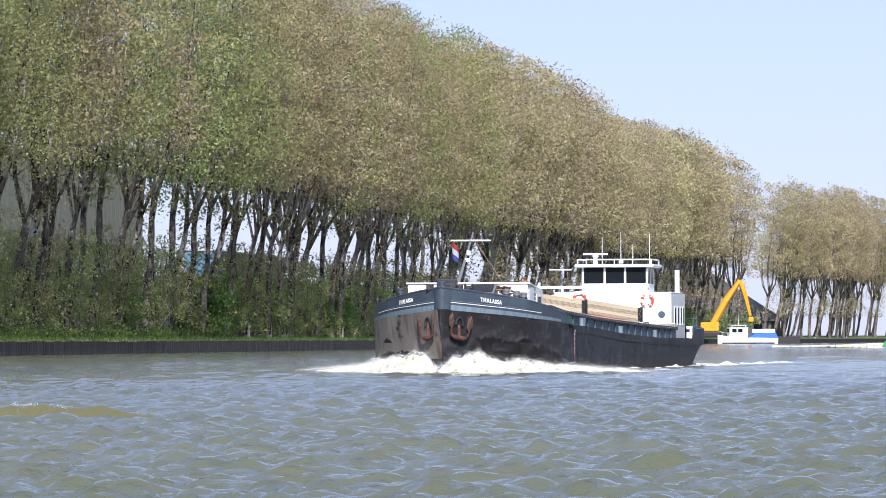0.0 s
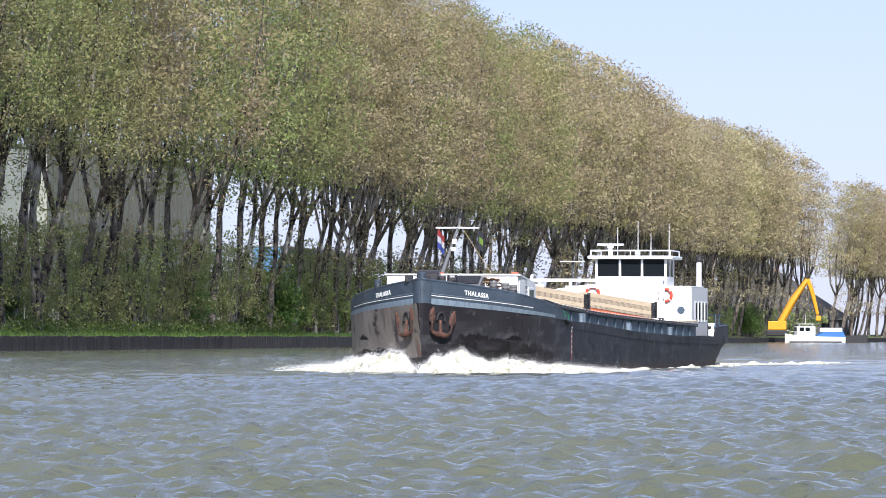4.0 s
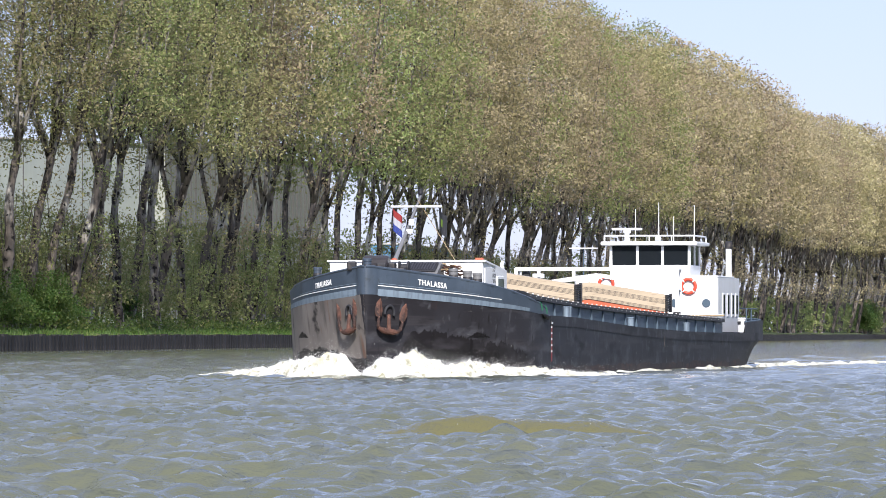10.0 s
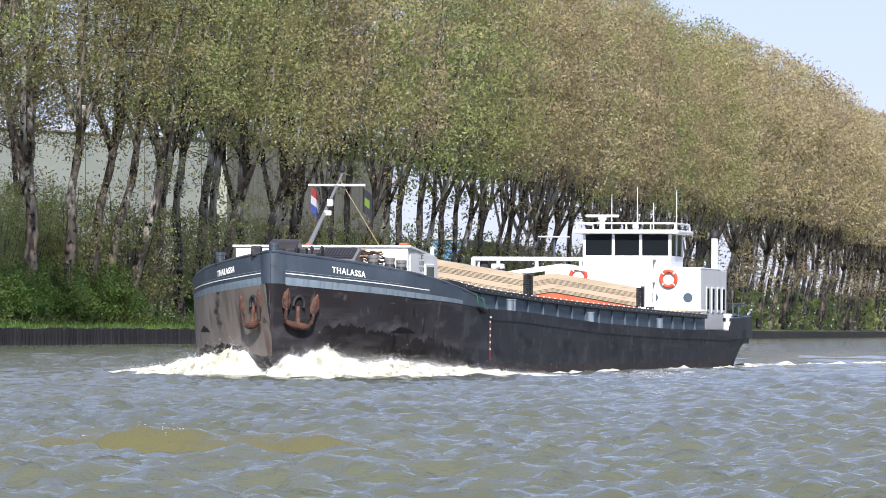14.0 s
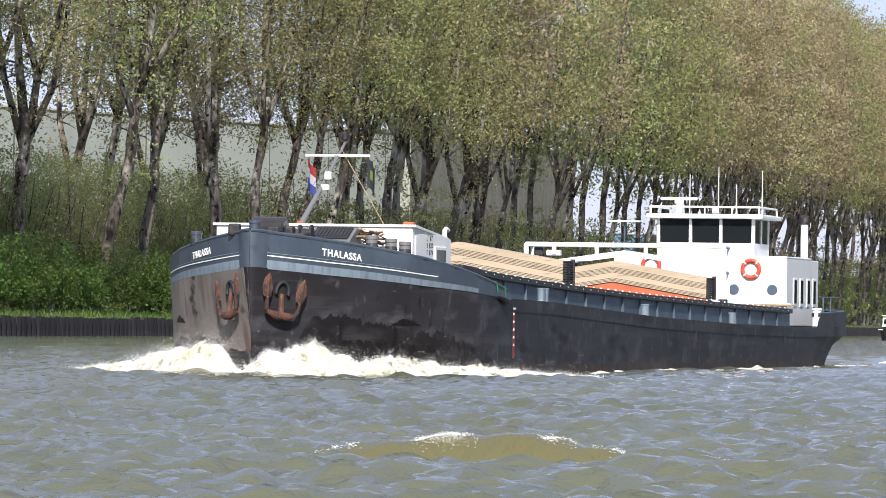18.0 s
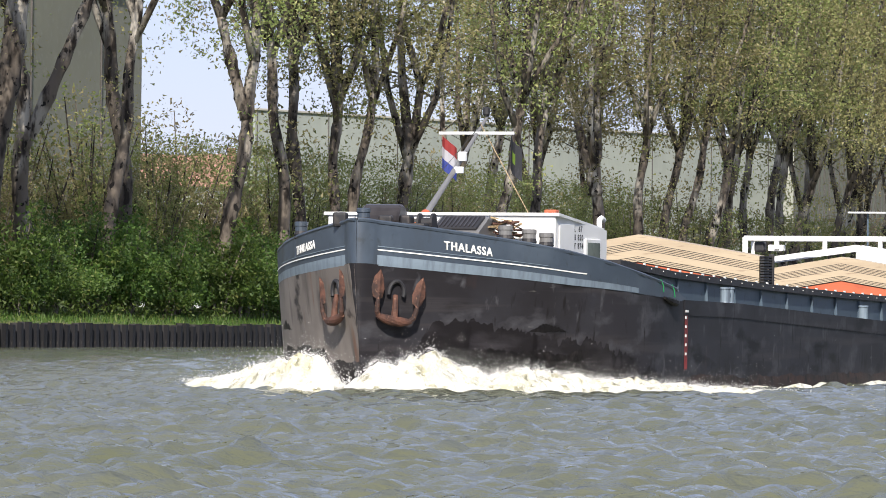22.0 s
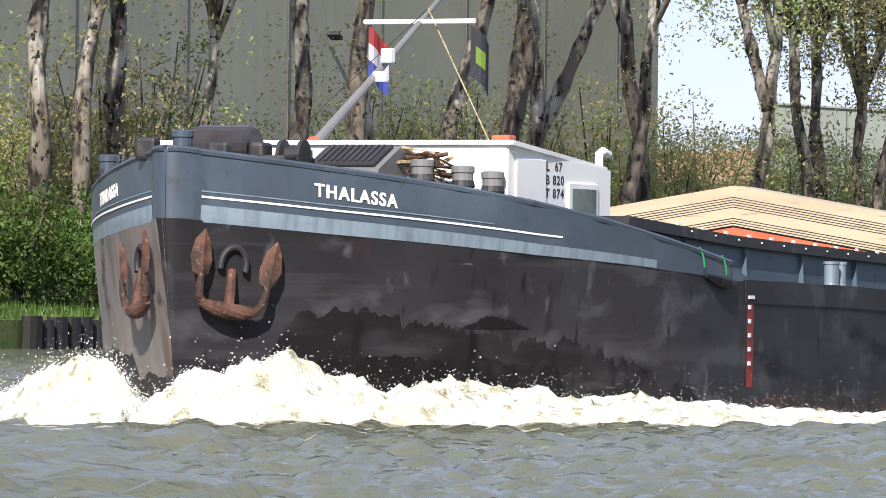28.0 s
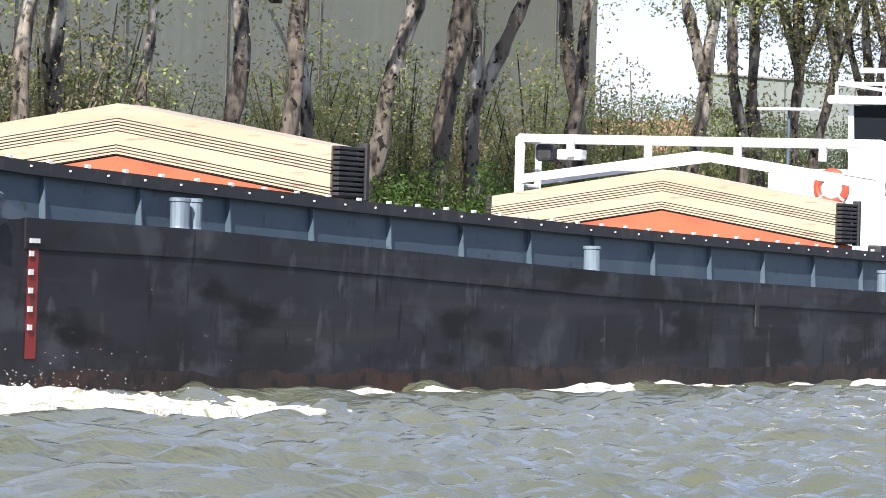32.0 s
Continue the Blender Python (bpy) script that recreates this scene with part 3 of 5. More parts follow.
def build_coaming():
    for side in (-1, 1):
        y = side * 3.45
        rows = [[(x, y + side * 0.02, mix(DECK, x)), (x, y + side * 0.02, mix(COAM, x) - 0.13), (x, y - side * 0.06, mix(COAM, x) - 0.13), (x, y - side * 0.06, mix(DECK, x))] for x in (8, 12, 16, 22, 29, 36, 43, 50, 56)]
        bm = loft(rows, closed=True)
        bmesh.ops.recalc_face_normals(bm, faces=bm.faces)
        part("coaming", bm, M_steel, barge, "blue-grey steel hatch coaming")
        rows = [[(x, y + side * 0.12, mix(COAM, x) - 0.15), (x, y + side * 0.12, mix(COAM, x)), (x, y - side * 0.34, mix(COAM, x)), (x, y - side * 0.34, mix(COAM, x) - 0.15)] for x in (7.6, 12, 16, 22, 29, 36, 43, 50, 56)]
        bm = loft(rows, closed=True)
        bm.verts.ensure_lookup_table()
        bm.faces.new(bm.verts[:4])
        bm.faces.new(bm.verts[-4:])
        bmesh.ops.recalc_face_normals(bm, faces=bm.faces)
        part("coaming_rail", bm, M_dark, barge, "dark coaming rail with lugs")
        for k in range(18):
            x = 10.0 + 2.55 * k
            zd, zc = mix(DECK, x), mix(COAM, x)
            part("stiffener", solid([(y + side * 0.02, zd), (y + side * 0.10, zd), (y + side * 0.07, zc - 0.16), (y + side * 0.02, zc - 0.16)], "x", x - 0.015, x + 0.015), M_steel, barge)
        bm0 = box((0, 0, 0), (0.10, 0.04, 0.05), 0.006)
        me = bpy.data.meshes.new("lug")
        bm0.to_mesh(me)
        bm0.free()
        me.materials.append(M_bright)
        for k in range(46):
            x = 9.6 + 1.0 * k
            lug = new("lug", me)
            lug.parent = barge
            lug.location = (x, y + side * 0.10, mix(COAM, x) + 0.012)
            b2 = new("bolt_head", me)
            b2.parent = barge
            b2.scale = (0.35, 0.5, 0.45)
            b2.location = (x + 0.5, y + side * 0.125, mix(COAM, x) - 0.075)
    # hold ends, hold floor and the closed covers low in the hold
    part("hold_floor", box((32, 0, -0.1), (48, 6.7, 0.1)), M_orange, barge, "red-lead painted hold floor")
    part("hold_end", box((8.0, 0, 1.2), (0.1, 6.8, 2.3)), M_dark, barge)
    part("hold_end", box((55.5, 0, 1.0), (0.1, 6.8, 2.0)), M_dark, barge)


def bollard(x, y, z, h, r, pair=False, top=M_steel):
    for dx in ((-0.17, 0.17) if pair else (0,)):
        b = part("bollard", lathe([(r * 1.05, 0), (r, 0.03), (r, h * 0.86), (r * 1.12, h * 0.88), (r * 1.12, h * 0.98), (r * 0.9, h)], 14, (x + dx, y, z)), top, barge, "steel mooring bollard", smooth=False)
        if h < 0.5:
            continue
        part("rope_turn", lathe([(r * 1.02, h * 0.50), (r * 1.16, h * 0.53), (r * 1.08, h * 0.60), (r * 1.18, h * 0.64), (r * 1.08, h * 0.70), (r * 1.02, h * 0.74)], 14, (x + dx, y, z)), M_rope if top is M_dark else M_dark, b)


def build_foredeck():
    # deckhouse
    part("deckhouse_front", box((4.62, -0.46, 3.05), (0.08, 5.0, 1.26), 0.015), M_white, barge, "white painted deckhouse wall")
    part("deckhouse_back", box((7.93, -0.5, 2.86), (0.06, 5.2, 1.14), 0.015), M_white, barge, "white painted deckhouse wall")
    for side, e in ((-1, 2.98), (1, 2.02)):
        w = part("deckhouse_side", solid([(4.6, side * e), (7.96, side * (e + 0.17)), (7.96, side * (e + 0.11)), (4.6, side * (e - 0.06))], "z", 2.3, 3.68), M_white, barge, "white painted deckhouse wall")
        for v in w.data.vertices:
            if v.co.z > 3:
                v.co.z = 3.68 - 0.075 * (v.co.x - 4.6)
    part("deckhouse_roof", solid([(4.52, 3.675), (8.02, 3.415), (8.02, 3.475), (4.52, 3.735)], "y", -3.08, 2.12), M_white, barge, "white sloping deckhouse roof")
    d = part("deckhouse_door", box((5.28, -3.032, 3.0), (0.95, 0.03, 1.02), 0.012, -2.9), M_white, barge, "pale panel door")
    part("door_handle", tube([(4.95, -3.03, 2.85), (4.95, -3.08, 2.85), (5.1, -3.08, 2.85)], 0.014, 6), M_steel, d)
    w = part("deckhouse_window", box((6.98, -3.115, 2.90), (0.98, 0.05, 0.66), 0.02, -2.9), M_white, barge, "rounded deckhouse window")
    part("pane", box((6.98, -3.140, 2.90), (0.80, 0.02, 0.50), 0.004, -2.9), M_pane, w)
    for k, line in enumerate((("L", "67"), ("B", "820"), ("T", "874"))):
        for word, dx in zip(line, (-0.21, 0.07)):
            bm = text_bm(word, 0.17, 0.001)
            bmesh.ops.transform(bm, matrix=pose(6.12, -3.0615, 3.42 - 0.18 * k, 0, 0, -2.9) @ Matrix.Diagonal((1.25, 1, 1, 1)) @ pose(dx, 0, 0), verts=bm.verts)
            part("tonnage_lettering", bm, M_dark, barge, "dark tonnage lettering")
    part("vent", tube([(7.9, -3.0, 3.4), (7.9, -3.0, 3.66), (8.05, -3.0, 3.70), (8.25, -3.0, 3.66)], 0.06, 8), M_white, barge, "white gooseneck vent")
    part("vent", tube([(4.6, -2.2, 3.1), (4.4, -2.2, 3.12), (4.38, -2.2, 2.9)], 0.07, 8), M_dark, barge)
    part("orange_bundle", box((4.75, -2.85, 3.765), (0.28, 0.26, 0.08), 0.03), M_orange, barge, "orange tarpaulin bundle")
    # winch
    wn_ = part("anchor_winch", tube([(2.2, -0.40, 3.53), (2.2, -0.35, 3.53), (2.2, 0.38, 3.53), (2.2, 0.43, 3.53)], (0.28, 0.32, 0.32, 0.28), 20), M_winch, barge, "anchor winch under a rounded dark cover")
    dr = part("winch_drum", lathe([(0.20, 0), (0.20, 0.05), (0.11, 0.08), (0.11, 0.26), (0.20, 0.29), (0.20, 0.34)], 16), M_dark, wn_, "black cable drum")
    dr.matrix_local = pose(2.45, -0.66, 3.47, 90, 0, 0)
    part("gear_case", box((2.1, -0.52, 3.42), (0.35, 0.22, 0.4), 0.05), M_dark, wn_)
    part("winch_foot", box((2.4, -0.2, 3.0), (1.0, 1.5, 0.9), 0.03), M_dark, wn_)
    sk = part("skylight_box", solid([(3.0, 2.6), (4.15, 2.6), (4.15, 3.60), (3.75, 3.62), (3.0, 3.30)], "y", -1.80, -0.72), M_mast, barge, "grey skylight box with a ribbed lid")
    part("skylight_lid", box((3.37, -1.26, 3.49), (0.70, 0.92, 0.06), 0.02, 0, -23), M_dark, sk, "dark ribbed lid")
    for k in range(9):
        part("lid_rib", box((3.36, -1.62 + 0.09 * k, 3.525), (0.56, 0.03, 0.03), 0.005, 0, -23), M_winch, sk)
    rr = random.Random(77)
    for k in range(12):
        pts = [(3.95 + rr.gauss(0, 0.16), -2.02 + rr.gauss(0, 0.17), 3.22 + abs(rr.gauss(0, 0.10)) + 0.02 * k) for _ in range(7)]
        part("mooring_rope", tube(pts, 0.026, 5), (M_rope, M_rope, M_rust, M_dark)[k % 4], barge, "tangled mooring rope")
    part("rope_heap", box((3.95, -2.02, 3.0), (0.5, 0.5, 0.46), 0.1), M_rope, barge, "heap of tan mooring rope")
    for x, y in ((3.40, -2.25), (3.95, -2.60), (4.40, -2.84)):
        z = mix(TOP, x)
        bollard(x, y, z - 0.35, 0.74, 0.14, top=M_mast)
    for x, y in ((0.95, 0.05), (3.0, 2.10)):
        z = mix(TOP, x)
        bollard(x, y, z - 0.35, 0.74, 0.13, top=M_grey)
    for x, y, z in ((0.95, 0.55, 3.3), (1.2, -0.35, 3.25)):
        part("fairlead", box((x, y, z + 0.2), (0.2, 0.3, 0.3), 0.05), M_dark, barge)
    # lowered mast with a yard
    mast = part("mast", tube([(4.7, 0.0, 3.55), (6.9, 0.0, 4.65), (9.4, 0.0, 5.95)], (0.075, 0.055, 0.035), 10), M_mast, barge, "grey mast lowered aft")
    part("mast_foot", tube([(4.45, 0, 3.42), (5.0, 0, 3.7)], 0.12, 10), M_orange, mast, "orange mast foot")
    part("mast_crutch", solid([(4.0, 2.6), (4.55, 2.6), (4.75, 3.6), (4.45, 3.6)], "y", -0.16, 0.16), M_dark, mast)
    part("yard", tube([(8.6, -0.85, 5.55), (8.6, 0.85, 5.55)], 0.035, 8), M_white, mast, "white yard")
    part("lamp_box", box((7.2, -0.12, 5.0), (0.16, 0.16, 0.2), 0.02), M_white, mast)
    part("horn", box((7.0, -0.1, 4.7), (0.14, 0.2, 0.14), 0.02), M_white, mast)
    part("masthead_lamp", lathe([(0.05, 0), (0.08, 0.03), (0.08, 0.16), (0.03, 0.2)], 10, (9.3, 0, 5.96)), M_dark, mast)
    part("stay", tube([(8.9, 0, 5.75), (7.6, -1.6, 3.6)], 0.012, 5), M_rope, mast)
    part("stay", tube([(8.9, 0, 5.75), (4.6, 0.5, 3.5)], 0.006, 5), M_dark, mast)


def build_accommodation():
    # lower block with portholes
    part("block_front", box((57.9, 0, 2.7), (0.1, 5.96, 2.1), 0.03), M_white, barge, "white front of the accommodation")
    for side in (-1, 1):
        s = part("block_side", box((61.1, side * 2.98, 2.55), (6.4, 0.08, 2.3), 0.02), M_white, barge, "white side of the accommodation")
        for x in (59.5, 60.8, 62.2, 63.4):
            w = part("side_window", box((x, side * 3.025, 2.55), (0.62, 0.05, 1.0), 0.03), M_white, s)
            part("pane", box((x, side * 3.052, 2.58), (0.46, 0.015, 0.8), 0.003), M_glass, w)
    part("block_roof", box((60.3, 0, 3.73), (4.9, 6.06, 0.08), 0.03), M_white, barge, "white roof")
    part("aft_roof", box((63.5, 0, 3.3), (1.8, 5.9, 0.08), 0.03), M_white, barge)
    part("block_back", box((64.3, 0, 2.5), (0.1, 5.86, 2.1), 0.02), M_white, barge)
    for y in (-2.53, -1.2):
        p_ = part("porthole", lathe([(0.0, 0), (0.16, 0), (0.18, 0.03), (0.16, 0.05), (0.13, 0.05)], 16), M_steel, barge, "round porthole")
        p_.matrix_local = pose(57.85, y, 2.62, 0, -90, 0)
        q = part("pane", lathe([(0.0, 0.04), (0.13, 0.04)], 16), M_glass, p_)
    part("front_ledge", box((57.75, -1.4, 2.12), (0.25, 3.6, 0.08), 0.02), M_bright, barge)
    part("gangplank", box((57.0, -2.0, 2.1), (0.35, 2.8, 0.06), 0.01, 4), M_rope, barge, "wooden gangplank")
    # wheelhouse
    f = part("wheelhouse_front", box((58.85, 0, 3.97), (0.08, 3.4, 0.5), 0.02), M_white, barge, "white wheelhouse front")
    for y in (-1.66, -0.53, 0.53, 1.66):
        part("window_post", box((58.85, y, 4.6), (0.09, 0.11, 0.95), 0.01), M_white, f)
    for y in (-1.09, 0, 1.09):
        part("pane", box((58.87, y, 4.6), (0.03, 1.03, 0.86), 0.003, 0, -7), M_glass, f, "dark wheelhouse pane")
    for side in (-1, 1):
        s = part("wheelhouse_side", box((60.3, side * 1.66, 3.97), (2.9, 0.08, 0.5), 0.02), M_white, barge)
        for x in (58.95, 60.3, 61.7):
            part("window_post", box((x, side * 1.66, 4.6), (0.1, 0.09, 0.95), 0.01), M_white, s)
        for x in (59.62, 61.0):
            part("pane", box((x, side * 1.65, 4.6), (1.24, 0.03, 0.86), 0.003), M_glass, s)
    part("wheelhouse_back", box((61.75, 0, 4.4), (0.08, 3.3, 1.4), 0.02), M_white, barge)
    r = part("wheelhouse_roof", box((60.3, 0, 5.13), (3.7, 4.1, 0.16), 0.05), M_white, barge, "white overhanging wheelhouse roof")
    for side in (-1, 1):
        part("roof_rail", tube([(58.6, side * 1.9, 5.2), (58.6, side * 1.9, 5.45), (62.0, side * 1.9, 5.45), (62.2, side * 1.9, 5.1)], 0.035, 8), M_white, r)
    part("roof_rail", tube([(58.6, -1.9, 5.45), (58.6, 1.9, 5.45)], 0.035, 8), M_white, r)
    for y in (-0.95, 0, 0.95):
        part("rail_post", tube([(58.6, y, 5.2), (58.6, y, 5.45)], 0.025, 6), M_white, r)
    part("search_lamp", lathe([(0.08, 0), (0.12, 0.05), (0.12, 0.2), (0.05, 0.26)], 12, (59.0, -0.3, 5.2)), M_white, r)
    rd = part("radar_pedestal", lathe([(0.12, 0), (0.1, 0.35), (0.16, 0.4), (0.16, 0.5)], 12, (59.6, 1.1, 5.2)), M_white, r)
    part("radar_scanner", box((59.6, 1.1, 5.75), (0.14, 1.3, 0.10), 0.03), M_white, rd)
    for x, y, z in ((60.0, 0.8, 6.6), (60.6, -0.1, 6.9), (60.8, -0.7, 6.3), (61.4, -1.5, 6.8)):
        part("aerial", tube([(x, y, 5.2), (x, y, z)], (0.022, 0.012), 6), M_white, r)
    ex = part("exhaust_pipe", tube([(62.6, -2.8, 3.3), (62.6, -2.8, 5.0)], 0.13, 12), M_white, barge, "white exhaust pipe with a black cap")
    part("exhaust_cap", lathe([(0.15, 0), (0.17, 0.1), (0.17, 0.28), (0.1, 0.33)], 12, (62.6, -2.8, 4.95)), M_dark, ex)
    # side radar arm seen before the trees
    part("signal_board", box((58.2, 2.72, 4.92), (0.5, 1.15, 0.05), 0.01), M_white, barge, "flat white signal board")
    part("signal_post", tube([(58.2, 2.72, 3.7), (58.2, 2.72, 4.92)], 0.03, 6), M_steel, barge)
    for x in (60.5, 62.0):
        part("stern_stanchion", tube([(x, -3.85, 1.5), (x, -3.85, 2.4)], 0.03, 6), M_steel, barge)
    part("stern_guard", tube([(60.5, -3.85, 2.4), (62, -3.85, 2.4), (65, -3.7, 2.4), (67.6, -2.5, 2.45)], 0.025, 6), M_steel, barge)
    bollard(60.0, -3.72, 1.42, 0.6, 0.16, top=M_white)
    for x, pr in ((15.65, True), (29.4, False), (43.3, False)):
        for side in (-1, 1):
            bollard(x, side * 3.85, mix(DECK, x), 0.36, 0.115, pr, M_band)


build_hull()
build_coaming()
build_foredeck()
build_accommodation()


# ---- things carried by the barge ----
def hatch_stack(x, z):
    """Gable-shaped hatch covers stacked across the hold."""
    ob = thing("hatch_cover_stack", "stack of cream corrugated aluminium hatch covers", "hatch covers", "hatch cover stacks")
    hw = 3.02
    zz = 0.0
    for k, th in enumerate((0.040, 0.040, 0.040, 0.185, 0.040, 0.040, 0.040, 0.040, 0.20)):
        gap = 0.015
        bm = solid([(-hw, zz), (0, zz + 0.50), (hw, zz), (hw, zz + th - gap), (0, zz + 0.50 + th - gap), (-hw, zz + th - gap)], "x", -0.5 + 0.006 * (k % 3), 0.5)
        part("hatch_cover", bm, M_cream, ob)
        part("cover_seal", solid([(-hw + 0.02, zz - gap), (0, zz + 0.5 - gap), (hw - 0.02, zz - gap), (hw - 0.02, zz), (0, zz + 0.50), (-hw + 0.02, zz)], "x", -0.485, 0.49), M_dark, ob)
        zz += th
    for k in range(10):
        for side in (-1, 1):
            part("cover_end", box((0, side * (hw + 0.06), 0.04 + 0.066 * k), (0.95, 0.10, 0.045), 0.008), M_dark, ob, "dark end fitting")
    part("end_plate", box((0.42, -hw - 0.08, 0.34), (0.1, 0.12, 0.74), 0.01), M_dark, ob)
    part("base_cover", solid([(-hw, -0.16), (hw, -0.16), (hw, -0.03), (0, 0.475), (-hw, -0.03)], "x", -0.46, 0.46), M_orange, ob, "red lead painted cover under the stack")
    return ob, pose(x, 0, z)


def build_gantry():
    ob = thing("hatch_crane", "white steel hatch crane straddling the hold", "hatch crane")
    for side in (-1, 1):
        leg = part("leg", tube([(0, side * 3.22, 0.0), (0, side * 3.22, 1.85)], 0.085, 8), M_white, ob)
        part("leg_foot", box((0, side * 3.22, 0.06), (0.5, 0.24, 0.14), 0.03), M_dark, leg)
        part("leg", tube([(0.9, side * 3.22, 0.0), (0.9, side * 3.22, 1.85)], 0.06, 8), M_white, ob)
        part("side_beam", tube([(0, side * 3.22, 1.8), (0.9, side * 3.22, 1.8)], 0.06, 8), M_white, ob)
        part("side_beam", tube([(0, side * 3.22, 1.0), (0.9, side * 3.22, 1.0)], 0.045, 8), M_white, ob)
    for x in (0.0, 0.9):
        part("cross_beam", box((x, 0, 1.82), (0.12, 6.5, 0.14), 0.02), M_white, ob)
        part("lifting_beam", solid([(-3.15, 1.05), (0, 1.50), (3.15, 1.05), (3.15, 1.20), (0, 1.65), (-3.15, 1.20)], "x", x - 0.05, x + 0.05), M_white, ob, "white gable-shaped lifting beam")
    for y in (-2.2, -0.7, 0.9, 2.3):
        part("hanger", box((0.0, y, 1.66), (0.1, 0.12, 0.3), 0.01), M_white, ob)
    m_ = part("motor", box((0.3, 2.85, 1.58), (0.34, 0.3, 0.3), 0.06), M_dark, ob, "dark drive motor")
    part("motor_box", box((0.2, 2.35, 1.55), (0.3, 0.45, 0.18), 0.03), M_white, ob)
    return ob, pose(45.0, 0, mix(COAM, 45.0))


def lifebuoy(y, z):
    ob = thing("lifebuoy", "red and white ring lifebuoy on the white accommodation", "lifebuoy", "lifebuoys")
    n, s = 28, 10
    rows = [[(0.07 * math.cos(b), (0.29 + 0.070 * math.sin(b)) * math.cos(a), (0.29 + 0.070 * math.sin(b)) * math.sin(a)) for b in [2 * math.pi * j / s for j in range(s)]] for a in [2 * math.pi * i / n for i in range(n + 1)]]
    part("ring", loft(rows, closed=True), M_ring, ob, smooth=True)
    for k in range(4):
        a0 = math.pi / 4 + k * math.pi / 2
        rows = [[(0.075 * math.cos(b), (0.29 + 0.075 * math.sin(b)) * math.cos(a), (0.29 + 0.075 * math.sin(b)) * math.sin(a)) for b in [2 * math.pi * j / s for j in range(s)]] for a in [a0 - 0.08, a0, a0 + 0.08]]
        part("white_band", loft(rows, closed=True), M_bright, ob)
    return ob, pose(57.77, y, z)


def anchor(side):
    ob = thing("anchor", "rusty stockless anchor drawn up at the bow", "anchor", "bow anchors")
    # local: x outward, y along the hull, z up
    part("crown", tube([(0.10, y, 0.02 - 0.07 * math.cos(y * 3.2)) for y in (-0.46, -0.36, -0.2, 0, 0.2, 0.36, 0.46)], (0.05, 0.085, 0.115, 0.125, 0.115, 0.085, 0.05), 10), M_rust, ob, smooth=True)
    part("shank", tube([(0.10, 0, 0.0), (0.07, 0, 0.3), (0.0, 0, 0.56)], (0.085, 0.07, 0.06), 8), M_rust, ob, smooth=True)
    for s in (-1, 1):
        bm = bmesh.new()
        add_tube(bm, [(0.1, s * 0.40, 0.0), (0.13, s * 0.49, 0.10), (0.15, s * 0.52, 0.26), (0.16, s * 0.53, 0.5)], (0.06, 0.062, 0.058, 0.04), 8)
        # a folded spade blade: two wings from a raised middle ridge
        spine = [bm.verts.new((0.19 - 0.03 * (z - 0.4), s * (0.53 + 0.06 * (z - 0.4)), z)) for z in (0.36, 0.6, 0.85, 1.08)]
        back = [bm.verts.new((0.13, s * (0.53 + 0.06 * (z - 0.4)), z)) for z in (0.38, 0.6, 0.85, 1.06)]
        for w, wide in ((-1, (0.13, 0.17, 0.115)), (1, (0.12, 0.18, 0.125))):
            edge = [bm.verts.new((0.12, s * (0.53 + w * k + 0.06 * (z - 0.4)), z - (0.03 if j == 0 else 0))) for j, (k, z) in enumerate(zip(wide, (0.46, 0.64, 0.9)))]
            for side_line in (spine, back):
                bm.faces.new((side_line[0], edge[0], edge[1], side_line[1]))
                bm.faces.new((side_line[1], edge[1], edge[2], side_line[2]))
                bm.faces.new((side_line[2], edge[2], side_line[3]))
        bmesh.ops.recalc_face_normals(bm, faces=bm.faces)
        part("fluke", bm, M_rust, ob)
    rows = [[(0.02 + 0.05 * math.cos(b), (0.2 + 0.05 * math.sin(b)) * math.cos(a), 0.62 + (0.27 + 0.05 * math.sin(b)) * math.sin(a)) for b in [2 * math.pi * j / 8 for j in range(8)]] for a in [math.pi * i / 12 for i in range(-1, 14)]]
    part("hawse_lip", loft(rows, closed=True), M_dark, ob, "dark hawse pipe lip", smooth=True)
    ob.scale = (0.88, 0.88, 0.88)
    x0, z0 = 1.02, 1.47
    b = breadth(x0, z0 + 0.4)
    slope = math.degrees(math.atan2(breadth(x0 + 0.3, z0 + 0.4) - breadth(x0 - 0.3, z0 + 0.4), 0.6))
    # outward normal in plan
    rz = -(180 - (90 - slope)) if side < 0 else (180 - (90 - slope))
    return ob, pose(x0 - 0.05, side * (b + 0.04), z0, 0, 0, rz) @ pose(0, 0, 0, 9 * side, 0, 0)


def flag(side, mats, name, label):
    ob = thing(name, label, "flag", "flags on the yard")
    strips = []
    n = 5
    for k in range(n):
        # vertical strip hinged on the one before it
        bm = bmesh.new()
        vs = [bm.verts.new((0.075 * i, 0, z - 0.056 * i)) for i in (0, 1) for z in (0.0, -0.24, -0.48, -0.72)]
        for j in range(3):
            bm.faces.new((vs[j], vs[j + 1], vs[5 + j], vs[4 + j]))
        me_ob = part("flag_strip", bm, mats[0], ob)
        for m_ in mats[1:]:
            me_ob.data.materials.append(m_)
        for j, f in enumerate(me_ob.data.polygons):
            f.material_index = min(j, len(mats) - 1) if (len(set(mats)) > 2 or k in (1, 2)) else 0
        so = me_ob.modifiers.new("cloth", "SOLIDIFY")
        so.thickness = 0.006
        strips.append(me_ob)
    return ob, pose(8.6, side * 0.78, 5.50), strips


riders = [hatch_stack(22.4, mix(COAM, 22.4) + 0.06), hatch_stack(43.7, mix(COAM, 43.7) + 0.12), build_gantry(), lifebuoy(-1.79, 3.33), lifebuoy(1.69, 3.43), anchor(-1), anchor(1)]
